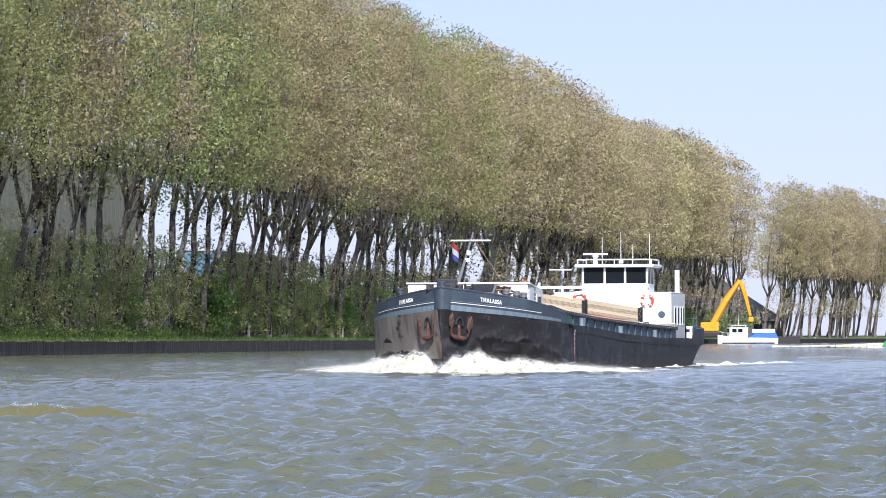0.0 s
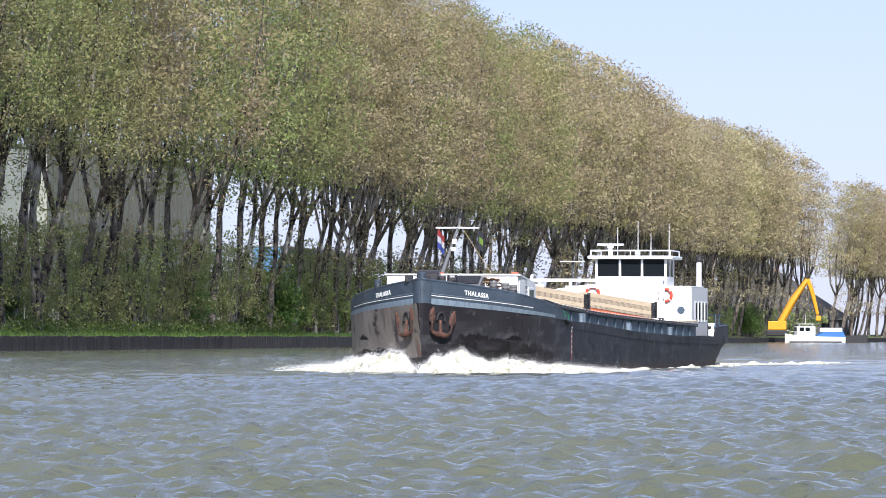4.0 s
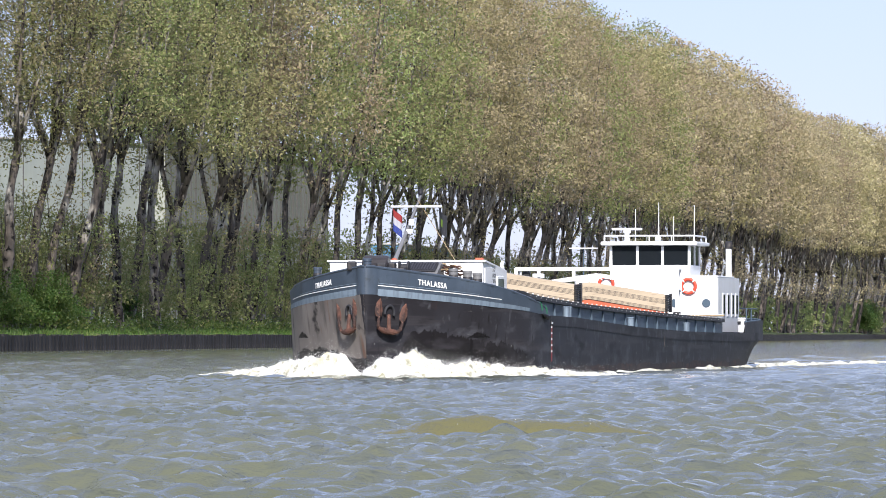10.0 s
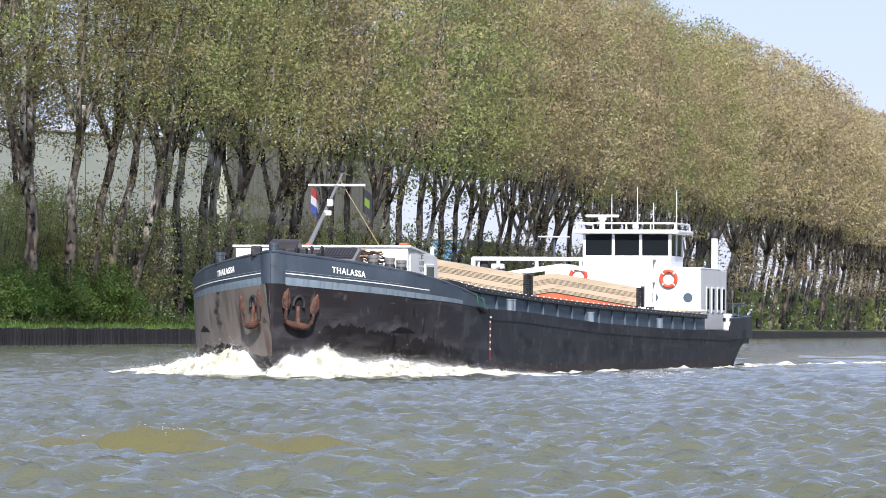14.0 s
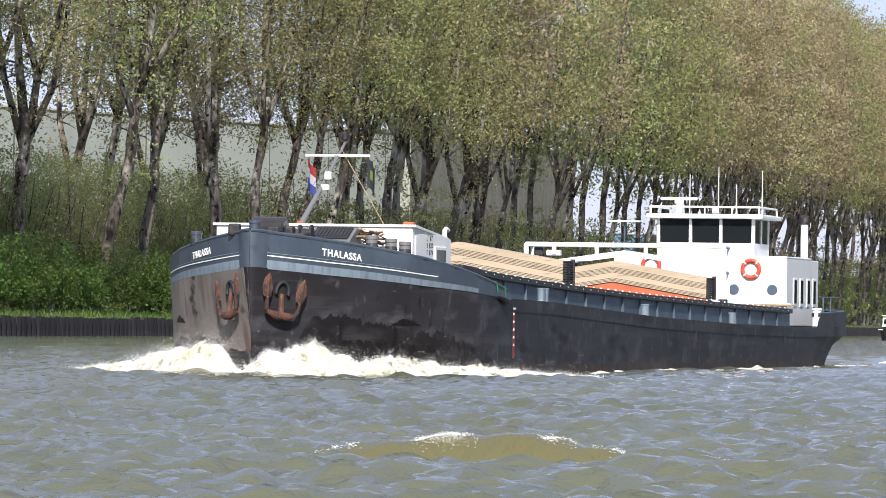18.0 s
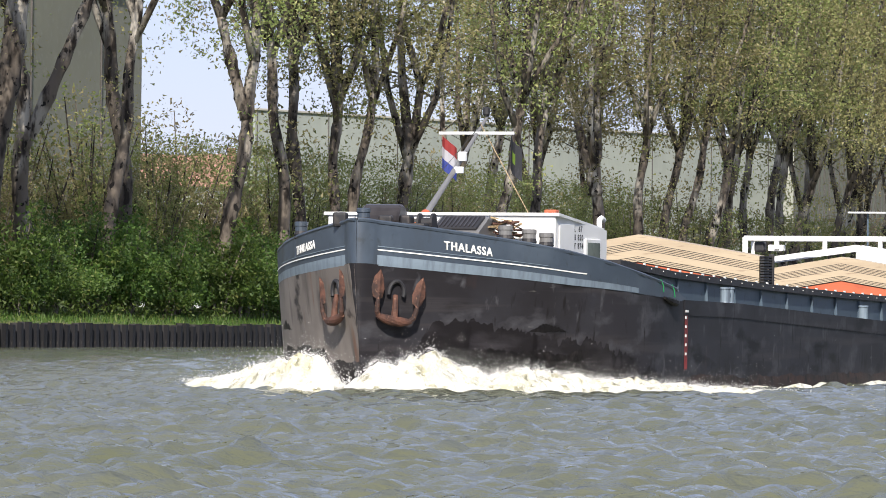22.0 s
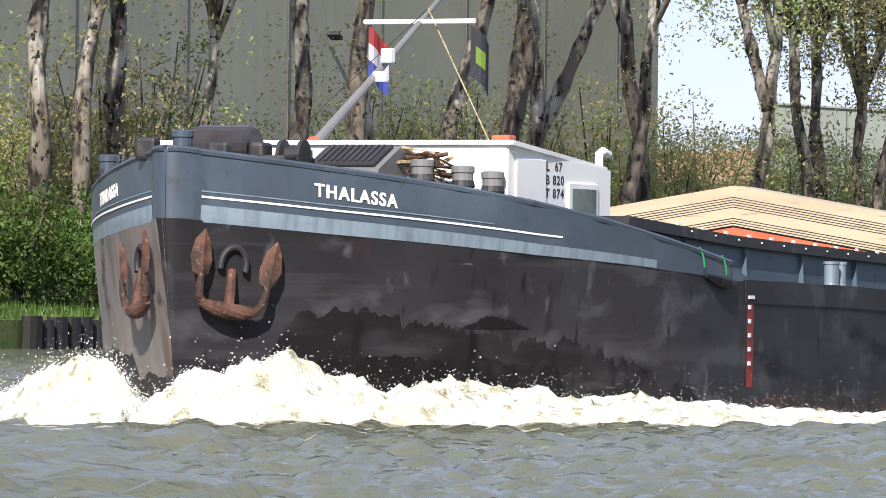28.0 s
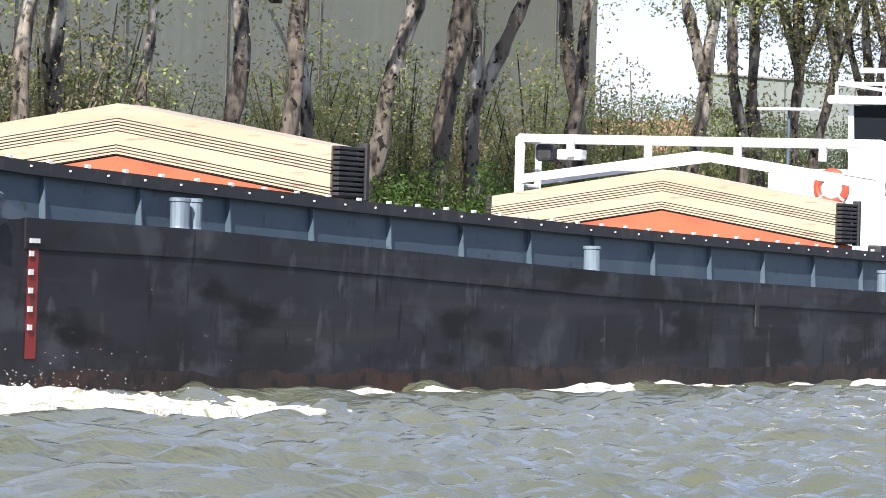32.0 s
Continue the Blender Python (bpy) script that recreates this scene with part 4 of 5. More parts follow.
flag_a = flag(1, [M_flagred, M_flagwhite, M_flagblue], "courtesy_flag", "red white and blue flag hanging from the yard")
flag_b = flag(-1, [M_flagblack, M_lime, M_flagblack], "house_flag", "black and lime flag hanging from the yard")
riders += [flag_a[:2], flag_b[:2]]


# ---- foam that the barge throws up, carried along with it ----
def foam_sheet(name, side, label, x0, x1, y0, y1, step, height, parent):
    """A lumpy sheet of foam where height() is above nothing, in the barge's space."""
    nx, ny = int((x1 - x0) / step), int((y1 - y0) / step)
    bm = bmesh.new()
    grid = {}
    for i in range(nx + 1):
        for j in range(ny + 1):
            x, y = x0 + i * step, y0 + j * step
            h = height(x, y)
            if h > 0.0:
                jx = 0.35 * step * noise.noise((x * 7, y * 7, 1))
                grid[i, j] = bm.verts.new((x + jx, side * (y + jx), h - 0.05))
    for (i, j) in list(grid):
        q = [(i, j), (i + 1, j), (i + 1, j + 1), (i, j + 1)]
        if all(k in grid for k in q):
            bm.faces.new([grid[k] for k in q])
    bmesh.ops.recalc_face_normals(bm, faces=bm.faces)
    for v in [v for v in bm.verts if not v.link_faces]:
        bm.verts.remove(v)
    for v in bm.verts:
        if v.is_boundary:
            v.co.z = -0.22
    return part(name, bm, M_foam, parent, label, smooth=True)


def crest(x):
    """Distance from the keel line at which the bow wave's crest runs."""
    return 0.25 + 0.80 * max(x, 0) ** 0.86


def bow_height(seed):
    def h(x, y):
        c = crest(x + 0.7)
        d = y - c
        grow = min(max((x + 0.9) / 0.9, 0), 1)
        amp = grow * (0.52 * math.exp(-max(x - 0.8, 0) / 4.2) + 0.20 * math.exp(-max(x - 4, 0) / 7.0))
        wide = 0.74 + 0.13 * max(x, 0)
        a = amp * math.exp(-(d / wide) ** 2)
        n1 = noise.fractal((x * 1.1, y * 1.1, seed), 0.9, 2.1, 6)
        n2 = noise.noise((x * 8.0, y * 8.0, seed + 3)) + 0.6 * noise.noise((x * 3.0, y * 3.0, seed + 7))
        hull = breadth(max(x, 0), 0.3)
        if y < hull - 0.15:
            return 0
        v = a * (1.0 + 0.55 * n1) + 0.12 * n2 * min(a * 4, 1) - 0.045 - 0.02 * max(x - 6, 0) * 0.35
        if y < c:
            v = max(v, (0.10 * math.exp(-max(x - 3, 0) / 5.0) + 0.10 * n1) * grow - 0.02)
        return v
    return h


def side_height(seed):
    def h(x, y):
        n1 = noise.fractal((x * 0.55, y * 1.4, seed), 0.9, 2.0, 5)
        fall = math.exp(-((y - 4.7 - 0.25 * math.sin(x * 0.35)) / 0.55) ** 2)
        run = 0.5 + 0.5 * math.sin(x * 0.29 + 1.3 + seed)
        return 0.16 * fall * (0.22 + 1.2 * n1 + 0.45 * run) - 0.03
    return h


def trail_height(seed):
    def h(x, y):
        n1 = noise.fractal((x * 0.4, y * 1.2, seed), 0.9, 2.0, 5)
        fall = math.exp(-((y - 4.6 - 0.075 * (x - 66)) / 0.7) ** 2)
        return 0.16 * fall * (0.50 + 1.1 * n1) * min(1, (106 - x) / 20) - 0.03
    return h


def drops(seed, side, n):
    rnd = random.Random(seed)
    bm = bmesh.new()
    jets = [(rnd.uniform(-0.3, 5.2), rnd.uniform(0.12, 0.34)) for _ in range(26)]
    for _ in range(n):
        # bursts of spray rise from the crest
        jx, jh = jets[rnd.randrange(len(jets))]
        x = jx + rnd.gauss(0, 0.22)
        y = crest(x + 0.7) + rnd.gauss(0.05, 0.30)
        z = abs(rnd.gauss(0.0, jh)) * math.exp(-max(x - 1, 0) / 4) + 0.30 * math.exp(-max(x, 0) / 5)
        r = rnd.uniform(0.002, 0.0065) * (1.5 if rnd.random() < 0.1 else 1.0)
        o = Vector((x, side * y, z))
        vs = [bm.verts.new(o + Vector(d) * r) for d in ((1, 0, -0.5), (-0.6, 0.9, -0.5), (-0.6, -0.9, -0.5), (0, 0, 1.2))]
        for f in ((0, 1, 2), (0, 1, 3), (1, 2, 3), (2, 0, 3)):
            bm.faces.new([vs[k] for k in f])
    return bm


def granules(seed, side, height, n):
    """Small clots of foam over the bow wave."""
    rnd = random.Random(seed)
    verts, faces = [], []
    while len(verts) < n * 4:
        x = rnd.uniform(-0.8, 9.5)
        y = crest(x + 0.7) + rnd.gauss(0, 0.5 + 0.10 * max(x, 0))
        h = height(x, abs(y))
        if h <= 0.02:
            continue
        r = rnd.uniform(0.004, 0.012) * (1.2 if x < 4 else 0.8)
        z = h - 0.05 + abs(rnd.gauss(0, 0.045)) + (rnd.expovariate(9.0) if rnd.random() < 0.12 else 0)
        k = len(verts)
        for d in ((1, 0, -0.5), (-0.6, 0.9, -0.5), (-0.6, -0.9, -0.5), (0, 0, 1)):
            verts.append((x + d[0] * r * rnd.uniform(0.7, 1.5), side * (y + d[1] * r * rnd.uniform(0.7, 1.5)), z + d[2] * r * rnd.uniform(0.6, 1.1)))
        faces += [(k, k + 1, k + 2), (k, k + 1, k + 3), (k + 1, k + 2, k + 3), (k + 2, k, k + 3)]
    me = bpy.data.meshes.new("foam_clots")
    me.from_pydata(verts, [], faces)
    me.shade_smooth()
    me.materials.append(M_spray)
    ob = new("foam_clots", me)
    ob.parent = bow_wave
    ob["kind"] = "stuff"
    return ob


bow_wave = thing("bow_wave", "white foaming bow wave at the barge's stem", "bow wave", kind="stuff")
surges = []
for side in (-1, 1):
    surges.append(foam_sheet("foam_sheet", side, "", -0.9, 11.0, 0.0, 11.0, 0.085, bow_height(2.0 + side), bow_wave))
    foam_sheet("foam_trail", side, "", 11, 34, 3.9, 6.4, 0.16, side_height(5.0 + side), bow_wave)
    foam_sheet("foam_trail", side, "", 34, 66, 3.7, 6.2, 0.18, side_height(9.0 + side), bow_wave)
    foam_sheet("foam_trail", side, "", 66, 104, 3.4, 8.4, 0.2, trail_height(12.0 + side), bow_wave)
    surges.append(granules(31 + side, side, bow_height(2.0 + side), 14000))
    surges.append(part("spray", drops(11 + side, side, 9000), M_spray, bow_wave, "flying drops of spray"))
riders.append((bow_wave, pose(0, 0, 0)))

stern_wake = thing("stern_wake", "broken white wake foam behind the barge", "wake", kind="stuff")


def wake_height(x, y):
    n1 = noise.fractal((x * 0.4, y * 0.9, 4.4), 0.9, 2.0, 5)
    return 0.12 * math.exp(-max(x - 66, 0) / 18) * (0.30 + 1.3 * n1) - 0.012


for side in (-1, 1):
    foam_sheet("wake_foam", side, "", 68.0, 92, 0.2, 4.5, 0.2, wake_height, stern_wake)
riders.append((stern_wake, pose(0, 0, 0)))


# ---- the canal: one sheet of water to the horizon ----
def wave_z(x, y):
    """Heights of wind waves and old wash over arrays of x and y."""
    z = np.zeros_like(x)
    rng = np.random.RandomState(5)
    dist = np.hypot(x, y)
    for k in range(60):
        short = k >= 24
        lam = 0.30 * 1.042 ** (k - 24) * rng.uniform(0.93, 1.07) if short else 1.1 * 1.17 ** (k % 12) * rng.uniform(0.9, 1.1)
        a = radians(205) + rng.normal(0, 0.95 if short else 0.5)
        ph = rng.uniform(0, 6.28)
        amp = 0.0250 * lam ** 0.8 if short else 0.0092 * lam ** 0.5
        bend = 0.6 * np.sin(x * 0.11 + y * 0.07 + k) + 0.9 * np.sin(x * 0.031 * (1 + k % 3) - y * 0.043 + 2 * k)
        if short:
            bend += 0.8 * np.sin(x * 0.53 - y * 0.37 + 3 * k) + 0.6 * np.sin(x * 0.29 + y * 0.61 + 5 * k)
        s = np.sin((x * math.cos(a) + y * math.sin(a)) * 2 * math.pi / lam + ph + bend)
        gust = 0.55 + 0.45 * np.sin(x * 0.09 - y * 0.13 + k * 1.7)
        keep = np.clip((60 + 150 * lam - dist) / 60, 0, 1) if short else 1.0
        z += amp * gust * (1.5 * ((s + 1) / 2) ** 2.2 - 0.6) * keep
    # old wash: short-crested swells in patches
    swell = np.zeros_like(x)
    for k, (az, lam) in enumerate(((62, 5.2), (78, 6.4), (97, 4.4))):
        ux, uy = math.sin(radians(az)), math.cos(radians(az))
        patch = np.clip(np.sin((x * uy - y * ux) * 0.62 + k * 2.1 + 0.04 * x) * np.sin((x * ux + y * uy) * 0.17 + k) , 0, 1)
        swell += patch * np.sin((x * ux + y * uy) * 2 * math.pi / lam + 1.1 * np.sin(x * 0.11 + k))
    return z + 0.11 * swell * np.exp(-dist / 220)


def build_water():
    radii = [36.0]
    while radii[-1] < 900:
        radii.append(radii[-1] + 0.085 + 0.0000115 * radii[-1] ** 2 + 0.00002 * max(radii[-1] - 120, 0) ** 2)
    radii = np.array(radii + [1100, 1500, 2200, 3200, 4800])
    angs = np.radians(np.concatenate([np.linspace(-100, 50, 16), np.linspace(53, 60.5, 30), np.linspace(60.55, 87.5, 420), np.linspace(87.8, 91, 12), np.linspace(94, 255, 18)]))
    rr, aa = np.meshgrid(radii, angs, indexing="ij")
    x, y = rr * np.sin(aa), rr * np.cos(aa)
    lee = 0.35 + 0.65 * np.clip((BANK + SLANT * x - y) / 18, 0, 1)      # calmer under the far bank
    z = wave_z(x, y) * lee * np.clip((1000 - rr) / 600, 0, 1) * np.where((aa > radians(51)) & (aa < radians(93)), 1, 0)
    nr, na = x.shape
    verts = np.stack([x.ravel(), y.ravel(), z.ravel()], 1)
    idx = np.arange(nr * na).reshape(nr, na)
    faces = np.stack([idx[:-1, :-1], idx[:-1, 1:], idx[1:, 1:], idx[1:, :-1]], -1).reshape(-1, 4)
    me = bpy.data.meshes.new("water")
    centre = len(verts)
    verts = np.vstack([verts, [[0, 0, 0]]])
    fl = faces.tolist() + [[centre, int(idx[0, k + 1]), int(idx[0, k])] for k in range(na - 1)]
    me.from_pydata(verts.tolist(), [], fl)
    me.shade_smooth()
    me.materials.append(M_water)
    ob = tagged(new("water", me), "choppy olive-green canal water reflecting the sky", "water", kind="structure")
    return ob


water = build_water()


# ---- old wash that rears up and falls back ----
def wash_wave(seed, half, high, torn):
    """A short-crested swell with a torn foam edge."""
    ob = thing("wash_wave", "olive wash wave with a torn foam crest", "wave", "wash waves", kind="stuff")

    def h(x, y):
        c = math.exp(-abs(x / half) ** 2.6) * (1 + 0.25 * noise.noise((x * 0.9, y * 0.6, seed)))
        d = y - 0.25 * math.sin(x * 0.9 + seed) - 0.1 * noise.noise((x * 1.7, 0, seed))
        f = math.exp(-(d / 0.55) ** 2) if d < 0 else math.exp(-(d / 1.0) ** 2)
        return 0.95 * high * c * f - 0.34 * (1 - min(c * f, 1)) ** 1.5 + 0.06 * noise.noise((x * 1.9, y * 2.6, seed + 2)) + 0.035 * noise.noise((x * 5, y * 6, seed + 4))

    nx, ny = int(half * 2.6 / 0.07), 44
    rows = [[(-1.3 * half + 0.07 * i, -1.5 + 0.085 * j, h(-1.3 * half + 0.07 * i, -1.5 + 0.085 * j)) for j in range(ny)] for i in range(nx)]
    bm = loft(rows)
    bmesh.ops.recalc_face_normals(bm, faces=bm.faces)
    part("swell", bm, M_wave_lit, ob, smooth=True)
    verts, faces = [], []
    rnd = random.Random(seed)
    for _ in range(torn):
        x = rnd.gauss(0, 0.42 * half)
        tear = noise.noise((x * 1.6, 0, seed + 9)) + 0.6 * noise.noise((x * 6.0, 1, seed + 9))
        if tear < rnd.uniform(-0.1, 0.45):
            continue
        y = 0.25 * math.sin(x * 0.9 + seed) + rnd.gauss(-0.05, 0.09) - 0.10 * noise.noise((x * 4.0, 3, seed))
        z = h(x, y) + abs(rnd.gauss(0, 0.012 + 0.05 * max(tear - 0.3, 0)))
        r = rnd.uniform(0.002, 0.006)
        k = len(verts)
        verts += [(x + r * 1.6, y, z - r * 0.4), (x - r * 1.6, y + r * 0.6, z - r * 0.4), (x, y - r, z - r * 0.3), (x, y, z + r * 0.7)]
        faces += [(k, k + 1, k + 3), (k + 1, k + 2, k + 3), (k + 2, k, k + 3)]
    me = bpy.data.meshes.new("crest_foam")
    me.from_pydata(verts, [], faces)
    me.materials.append(M_spray)
    f = new("crest_foam", me)
    f.parent = ob
    return ob


# (wave, distance and bearing from the shore point, time of the crest)
WASH = [(wash_wave(1, 2.6, 0.26, 900), 95.0, 76.9, 1.0), (wash_wave(5, 2.2, 0.24, 0), 80.0, 79.7, 6.2), (wash_wave(7, 2.0, 0.24, 0), 70.0, 75.5, 8.9),
        (wash_wave(8, 2.4, 0.25, 60), 74.0, 79.9, 10.3), (wash_wave(2, 2.9, 0.28, 500), 66.0, 76.2, 12.5), (wash_wave(9, 2.6, 0.25, 150), 60.0, 75.9, 14.6),
        (wash_wave(3, 2.3, 0.34, 5200), 56.5, 77.0, 17.0), (wash_wave(4, 1.7, 0.32, 900), 51.0, 76.6, 20.6), (wash_wave(6, 0.9, 0.13, 0), 50.0, 65.9, 31.0)]


# ---- far bank ----
def bank(x, off=0.0, z=0.0):
    """A point on the far bank, off metres behind its edge; the canal bends far away."""
    return (x, BANK + off + SLANT * x - 0.12 * min(max(0.0, x - 1480), 500), z)


def build_ground():
    xs = [-3000, -1500, -500, -100, 60] + list(range(120, 2200, 12)) + [2600, 3600, 4800]
    offs = (0.25, 0.6, 1.6, 3, 5, 8, 12, 18, 30, 60, 140, 400, 1200, 3500)
    hts = (1.10, 1.22, 1.32, 1.5, 1.8, 2.1, 2.25, 2.3, 2.3, 2.3, 2.3, 2.3, 2.2, 2.0)
    rows = []
    for x in xs:
        rows.append([bank(x, 0.25, -1.5)] + [bank(x, o, h + 0.12 * noise.noise((x * 0.13, o * 0.3, 0))) for o, h in zip(offs, hts)])
    bm = loft(rows)
    bmesh.ops.recalc_face_normals(bm, faces=bm.faces)
    tagged(part("ground", bm, M_grass, smooth=True), "grassy canal bank and flat land behind it", "ground", kind="structure")


build_ground()

# near bank; the high belt is out of view, added to darken hull reflections
def build_near_side():
    rows = []
    for x in [-3000, -900, -300, -100] + list(range(-60, 400, 20)) + [700, 1500, 4800]:
        y0 = -14 - 0.02 * abs(x)
        b = noise.noise((x * 0.02, 3.3, 0))
        rows.append([(x, y0, -1.5), (x, y0 - 0.3, 1.2), (x, y0 - 8, 1.8), (x, y0 - 22, 2.2), (x, y0 - 24, 9 + 3 * b), (x, y0 - 30, 15 + 4 * b), (x, y0 - 45, 12), (x, y0 - 60, 2.2), (x, y0 - 3500, 2.0)])
    bm = loft(rows)
    bmesh.ops.recalc_face_normals(bm, faces=bm.faces)
    tagged(part("ground_near", bm, M_grass, smooth=True), "grassy near bank with an unseen green belt added to darken reflections", "ground", kind="structure")


build_near_side()

# sheet piling: dark piles side by side with a capping beam
piling = tagged(new("sheet_piling"), "dark tarred sheet piling along the far bank", "sheet piling", kind="structure")


def pile_bm(rnd):
    h = 1.24 + rnd.uniform(-0.10, 0.08)
    bm = solid([(-0.54, 0.0), (-0.44, -0.26), (-0.22, -0.42), (0.22, -0.42), (0.44, -0.26), (0.54, 0.0), (0.5, 0.1), (-0.5, 0.1)], "z", -1.2, h)
    return bm


rnd = random.Random(7)
pile_meshes = []
for k in range(5):
    bm = pile_bm(rnd)
    me = bpy.data.meshes.new("pile")
    bm.to_mesh(me)
    bm.free()
    me.materials.append(M_pile)
    pile_meshes.append(me)
for k in range(300):
    ob = new("pile", pile_meshes[rnd.randrange(5)])
    ob.parent = piling
    ob.matrix_local = pose(*bank(196 + 1.2 * k, 0, rnd.uniform(-0.04, 0.04)), rnd.uniform(-2, 2), rnd.uniform(-1, 1), math.degrees(SLANT) + rnd.uniform(-6, 6))
far_piles = bmesh.new()
prof = ((-0.56, 0.0), (-0.34, -0.40), (0.34, -0.40), (0.56, 0.0))
x = 196 + 1.2 * 300
while x < 1980:
    h = 1.24 + rnd.uniform(-0.05, 0.05)
    a = [[far_piles.verts.new(bank(x + u, v, z)) for u, v in prof] for z in (-0.6, h)]
    for j in range(3):
        far_piles.faces.new((a[0][j], a[0][j + 1], a[1][j + 1], a[1][j]))
    far_piles.faces.new(a[1])
    x += 1.2
part("far_piles", far_piles, M_pile, piling)["kind"] = "stuff"


# ---- trees ----
def leaf_mesh(name, centres, per, spread, size, rnd, material):
    """Many small leaf sprays round given centres, as one mesh of quads."""
    n = len(centres) * per
    rng = np.random.RandomState(rnd.randrange(10 ** 6))
    c = np.repeat(np.array(centres), per, axis=0)
    r = rng.normal(0, 1, (n, 3))
    r *= (1.75 * rng.uniform(0, 1, (n, 1)) ** 0.5) / np.linalg.norm(r, axis=1, keepdims=True)
    r *= np.array([spread, spread, spread * 0.75])
    p = c + r
    u = rng.normal(0, 1, (n, 3))
    u /= np.linalg.norm(u, axis=1, keepdims=True)
    w = np.cross(u, rng.normal(0, 1, (n, 3)))
    w /= np.linalg.norm(w, axis=1, keepdims=True)
    s = size * rng.uniform(0.55, 1.35, (n, 1))
    q = np.stack([p - u * s, p + u * s * 0.7 - w * s * 0.5, p + u * s * 0.7 + w * s * 0.5], 1).reshape(-1, 3)
    me = bpy.data.meshes.new(name)
    me.from_pydata(q.tolist(), [], np.arange(n * 3).reshape(n, 3).tolist())
    me.materials.append(material)
    return me


LATERAL, ALONG = Vector((0.33, -0.944, 0)), Vector((0.944, 0.33, 0))


def tree_meshes(seed, material, clumps, per, size, height=46.0, bare=14.0, lean=None, fork=None, r0=None, twin=None, wide=7.0, fine=True):
    """Trunk with limbs, and crown, of one poplar that leans towards the canal. twin: (height, lean) of a second stem."""
    rnd = random.Random(seed)
    bm = bmesh.new()
    lean = rnd.uniform(0.03, 0.20) if lean is None else lean
    sway = rnd.uniform(-0.05, 0.05)
    fork = rnd.uniform(13, 18) if fork is None else fork
    r0 = rnd.uniform(0.36, 0.50) if r0 is None else r0
    bare += rnd.uniform(-2.0, 1.5)
    bow = rnd.uniform(0.15, 0.45)

    def trunk_at(z):
        side = lean * (min(z, fork) + 0.4 * max(z - fork, 0)) + bow * math.sin(z * 0.27 + seed) + 0.10 * math.sin(z * 0.9 + seed)
        return LATERAL * side + ALONG * (sway * z + bow * math.sin(z * 0.21 + seed * 2)) + Vector((0, 0, z))

    def knots(n):
        """Swellings and branch scars along a stem."""
        return [1 + 0.06 * math.sin(k * 0.9 + seed) + (0.22 if rnd.random() < 0.15 else rnd.uniform(-0.06, 0.06)) for k in range(n)]

    n = 27 if fine else 10
    zs = [-0.8, 0.2, 1.5] + [1.5 + (fork - 1.5) * k / n for k in range(1, n + 1)]
    add_tube(bm, [trunk_at(z) for z in zs], [r0 * 1.4, r0 * 1.15] + [r0 * (1 - 0.32 * k / n) * w for k, w in enumerate(knots(n + 1))], 9 if fine else 6)
    heads = [(trunk_at(fork), fork, lean)]
    if twin:
        z0, ln = twin
        pts = [trunk_at(z0 - 0.4) + LATERAL * (ln - lean) * h * (1 - 0.15 * h / (fork - z0 + 3)) + Vector((0, 0, h)) for h in [(fork - z0 + 3) * k / 18 for k in range(19)]]
        add_tube(bm, pts, [r0 * (0.78 - 0.25 * k / 18) * w for k, w in enumerate(knots(19))], 8)
        heads.append((pts[-1], pts[-1].z, ln))
    centres = []
    limbs = rnd.randrange(4, 7)
    for k in range(limbs):
        a = k * 2 * math.pi / limbs + rnd.uniform(-0.5, 0.5)
        head, hz, ln = heads[k % len(heads)]
        drop = rnd.uniform(0, 3.5) if k >= len(heads) else 0
        start = trunk_at(fork - drop) if head is heads[0][0] else head
        top = height * rnd.uniform(0.70, 0.90)
        out = rnd.uniform(2.5, 5.5) if k else rnd.uniform(0, 1.5)
        pts, rad = [], []
        for j in range(7):
            f = j / 6
            z = start.z + (top - start.z) * f
            bend = math.sin(f * math.pi * 0.5) ** 0.8
            pts.append(start + LATERAL * (0.4 * lean * (z - start.z)) + Vector((math.cos(a) * out * bend + 0.5 * math.sin(f * 7 + k), math.sin(a) * out * bend + 0.5 * math.sin(f * 6 + k), z - start.z)))
            rad.append(r0 * (0.50 if k else 0.66) * (1 - f) ** 1.2 + 0.02)
        pts[0] = Vector(start)
        add_tube(bm, pts, rad, 6 if fine else 4)
        for j in range(1, 7):
            for _ in range(3 if fine else 1):
                b = rnd.uniform(0, 6.28)
                ln2 = rnd.uniform(2.0, 5.0) * (1.15 - 0.5 * abs(j / 6 - 0.45))
                tip = pts[j] + Vector((math.cos(b) * ln2, math.sin(b) * ln2, rnd.uniform(-0.8, 2.4)))
                midp = (pts[j] + tip) / 2 + Vector((0, 0, rnd.uniform(0, 0.5)))
                add_tube(bm, [pts[j], midp, tip], [max(rad[j] * 0.4, 0.04), 0.04, 0.015], 3, cap=False)
                if tip.z > bare:
                    centres += [tip, midp]
    # fill the crown, widest low down, domed on top
    while len(centres) < clumps:
        z = bare + (height - bare) * rnd.betavariate(1.25, 1.45)
        f = (z - bare) / (height - bare)
        rr = wide * mix(((0.0, 0.70), (0.12, 0.95), (0.4, 1.0), (0.65, 0.90), (0.82, 0.68), (0.93, 0.42), (1.0, 0.12)), f) * (rnd.uniform(0.78, 1.05) if rnd.random() < 0.72 else rnd.uniform(0.2, 0.8))
        b = rnd.uniform(0, 6.28)
        centres.append(trunk_at(z) + Vector((math.cos(b) * rr, math.sin(b) * rr, 0)))
    rnd.shuffle(centres)
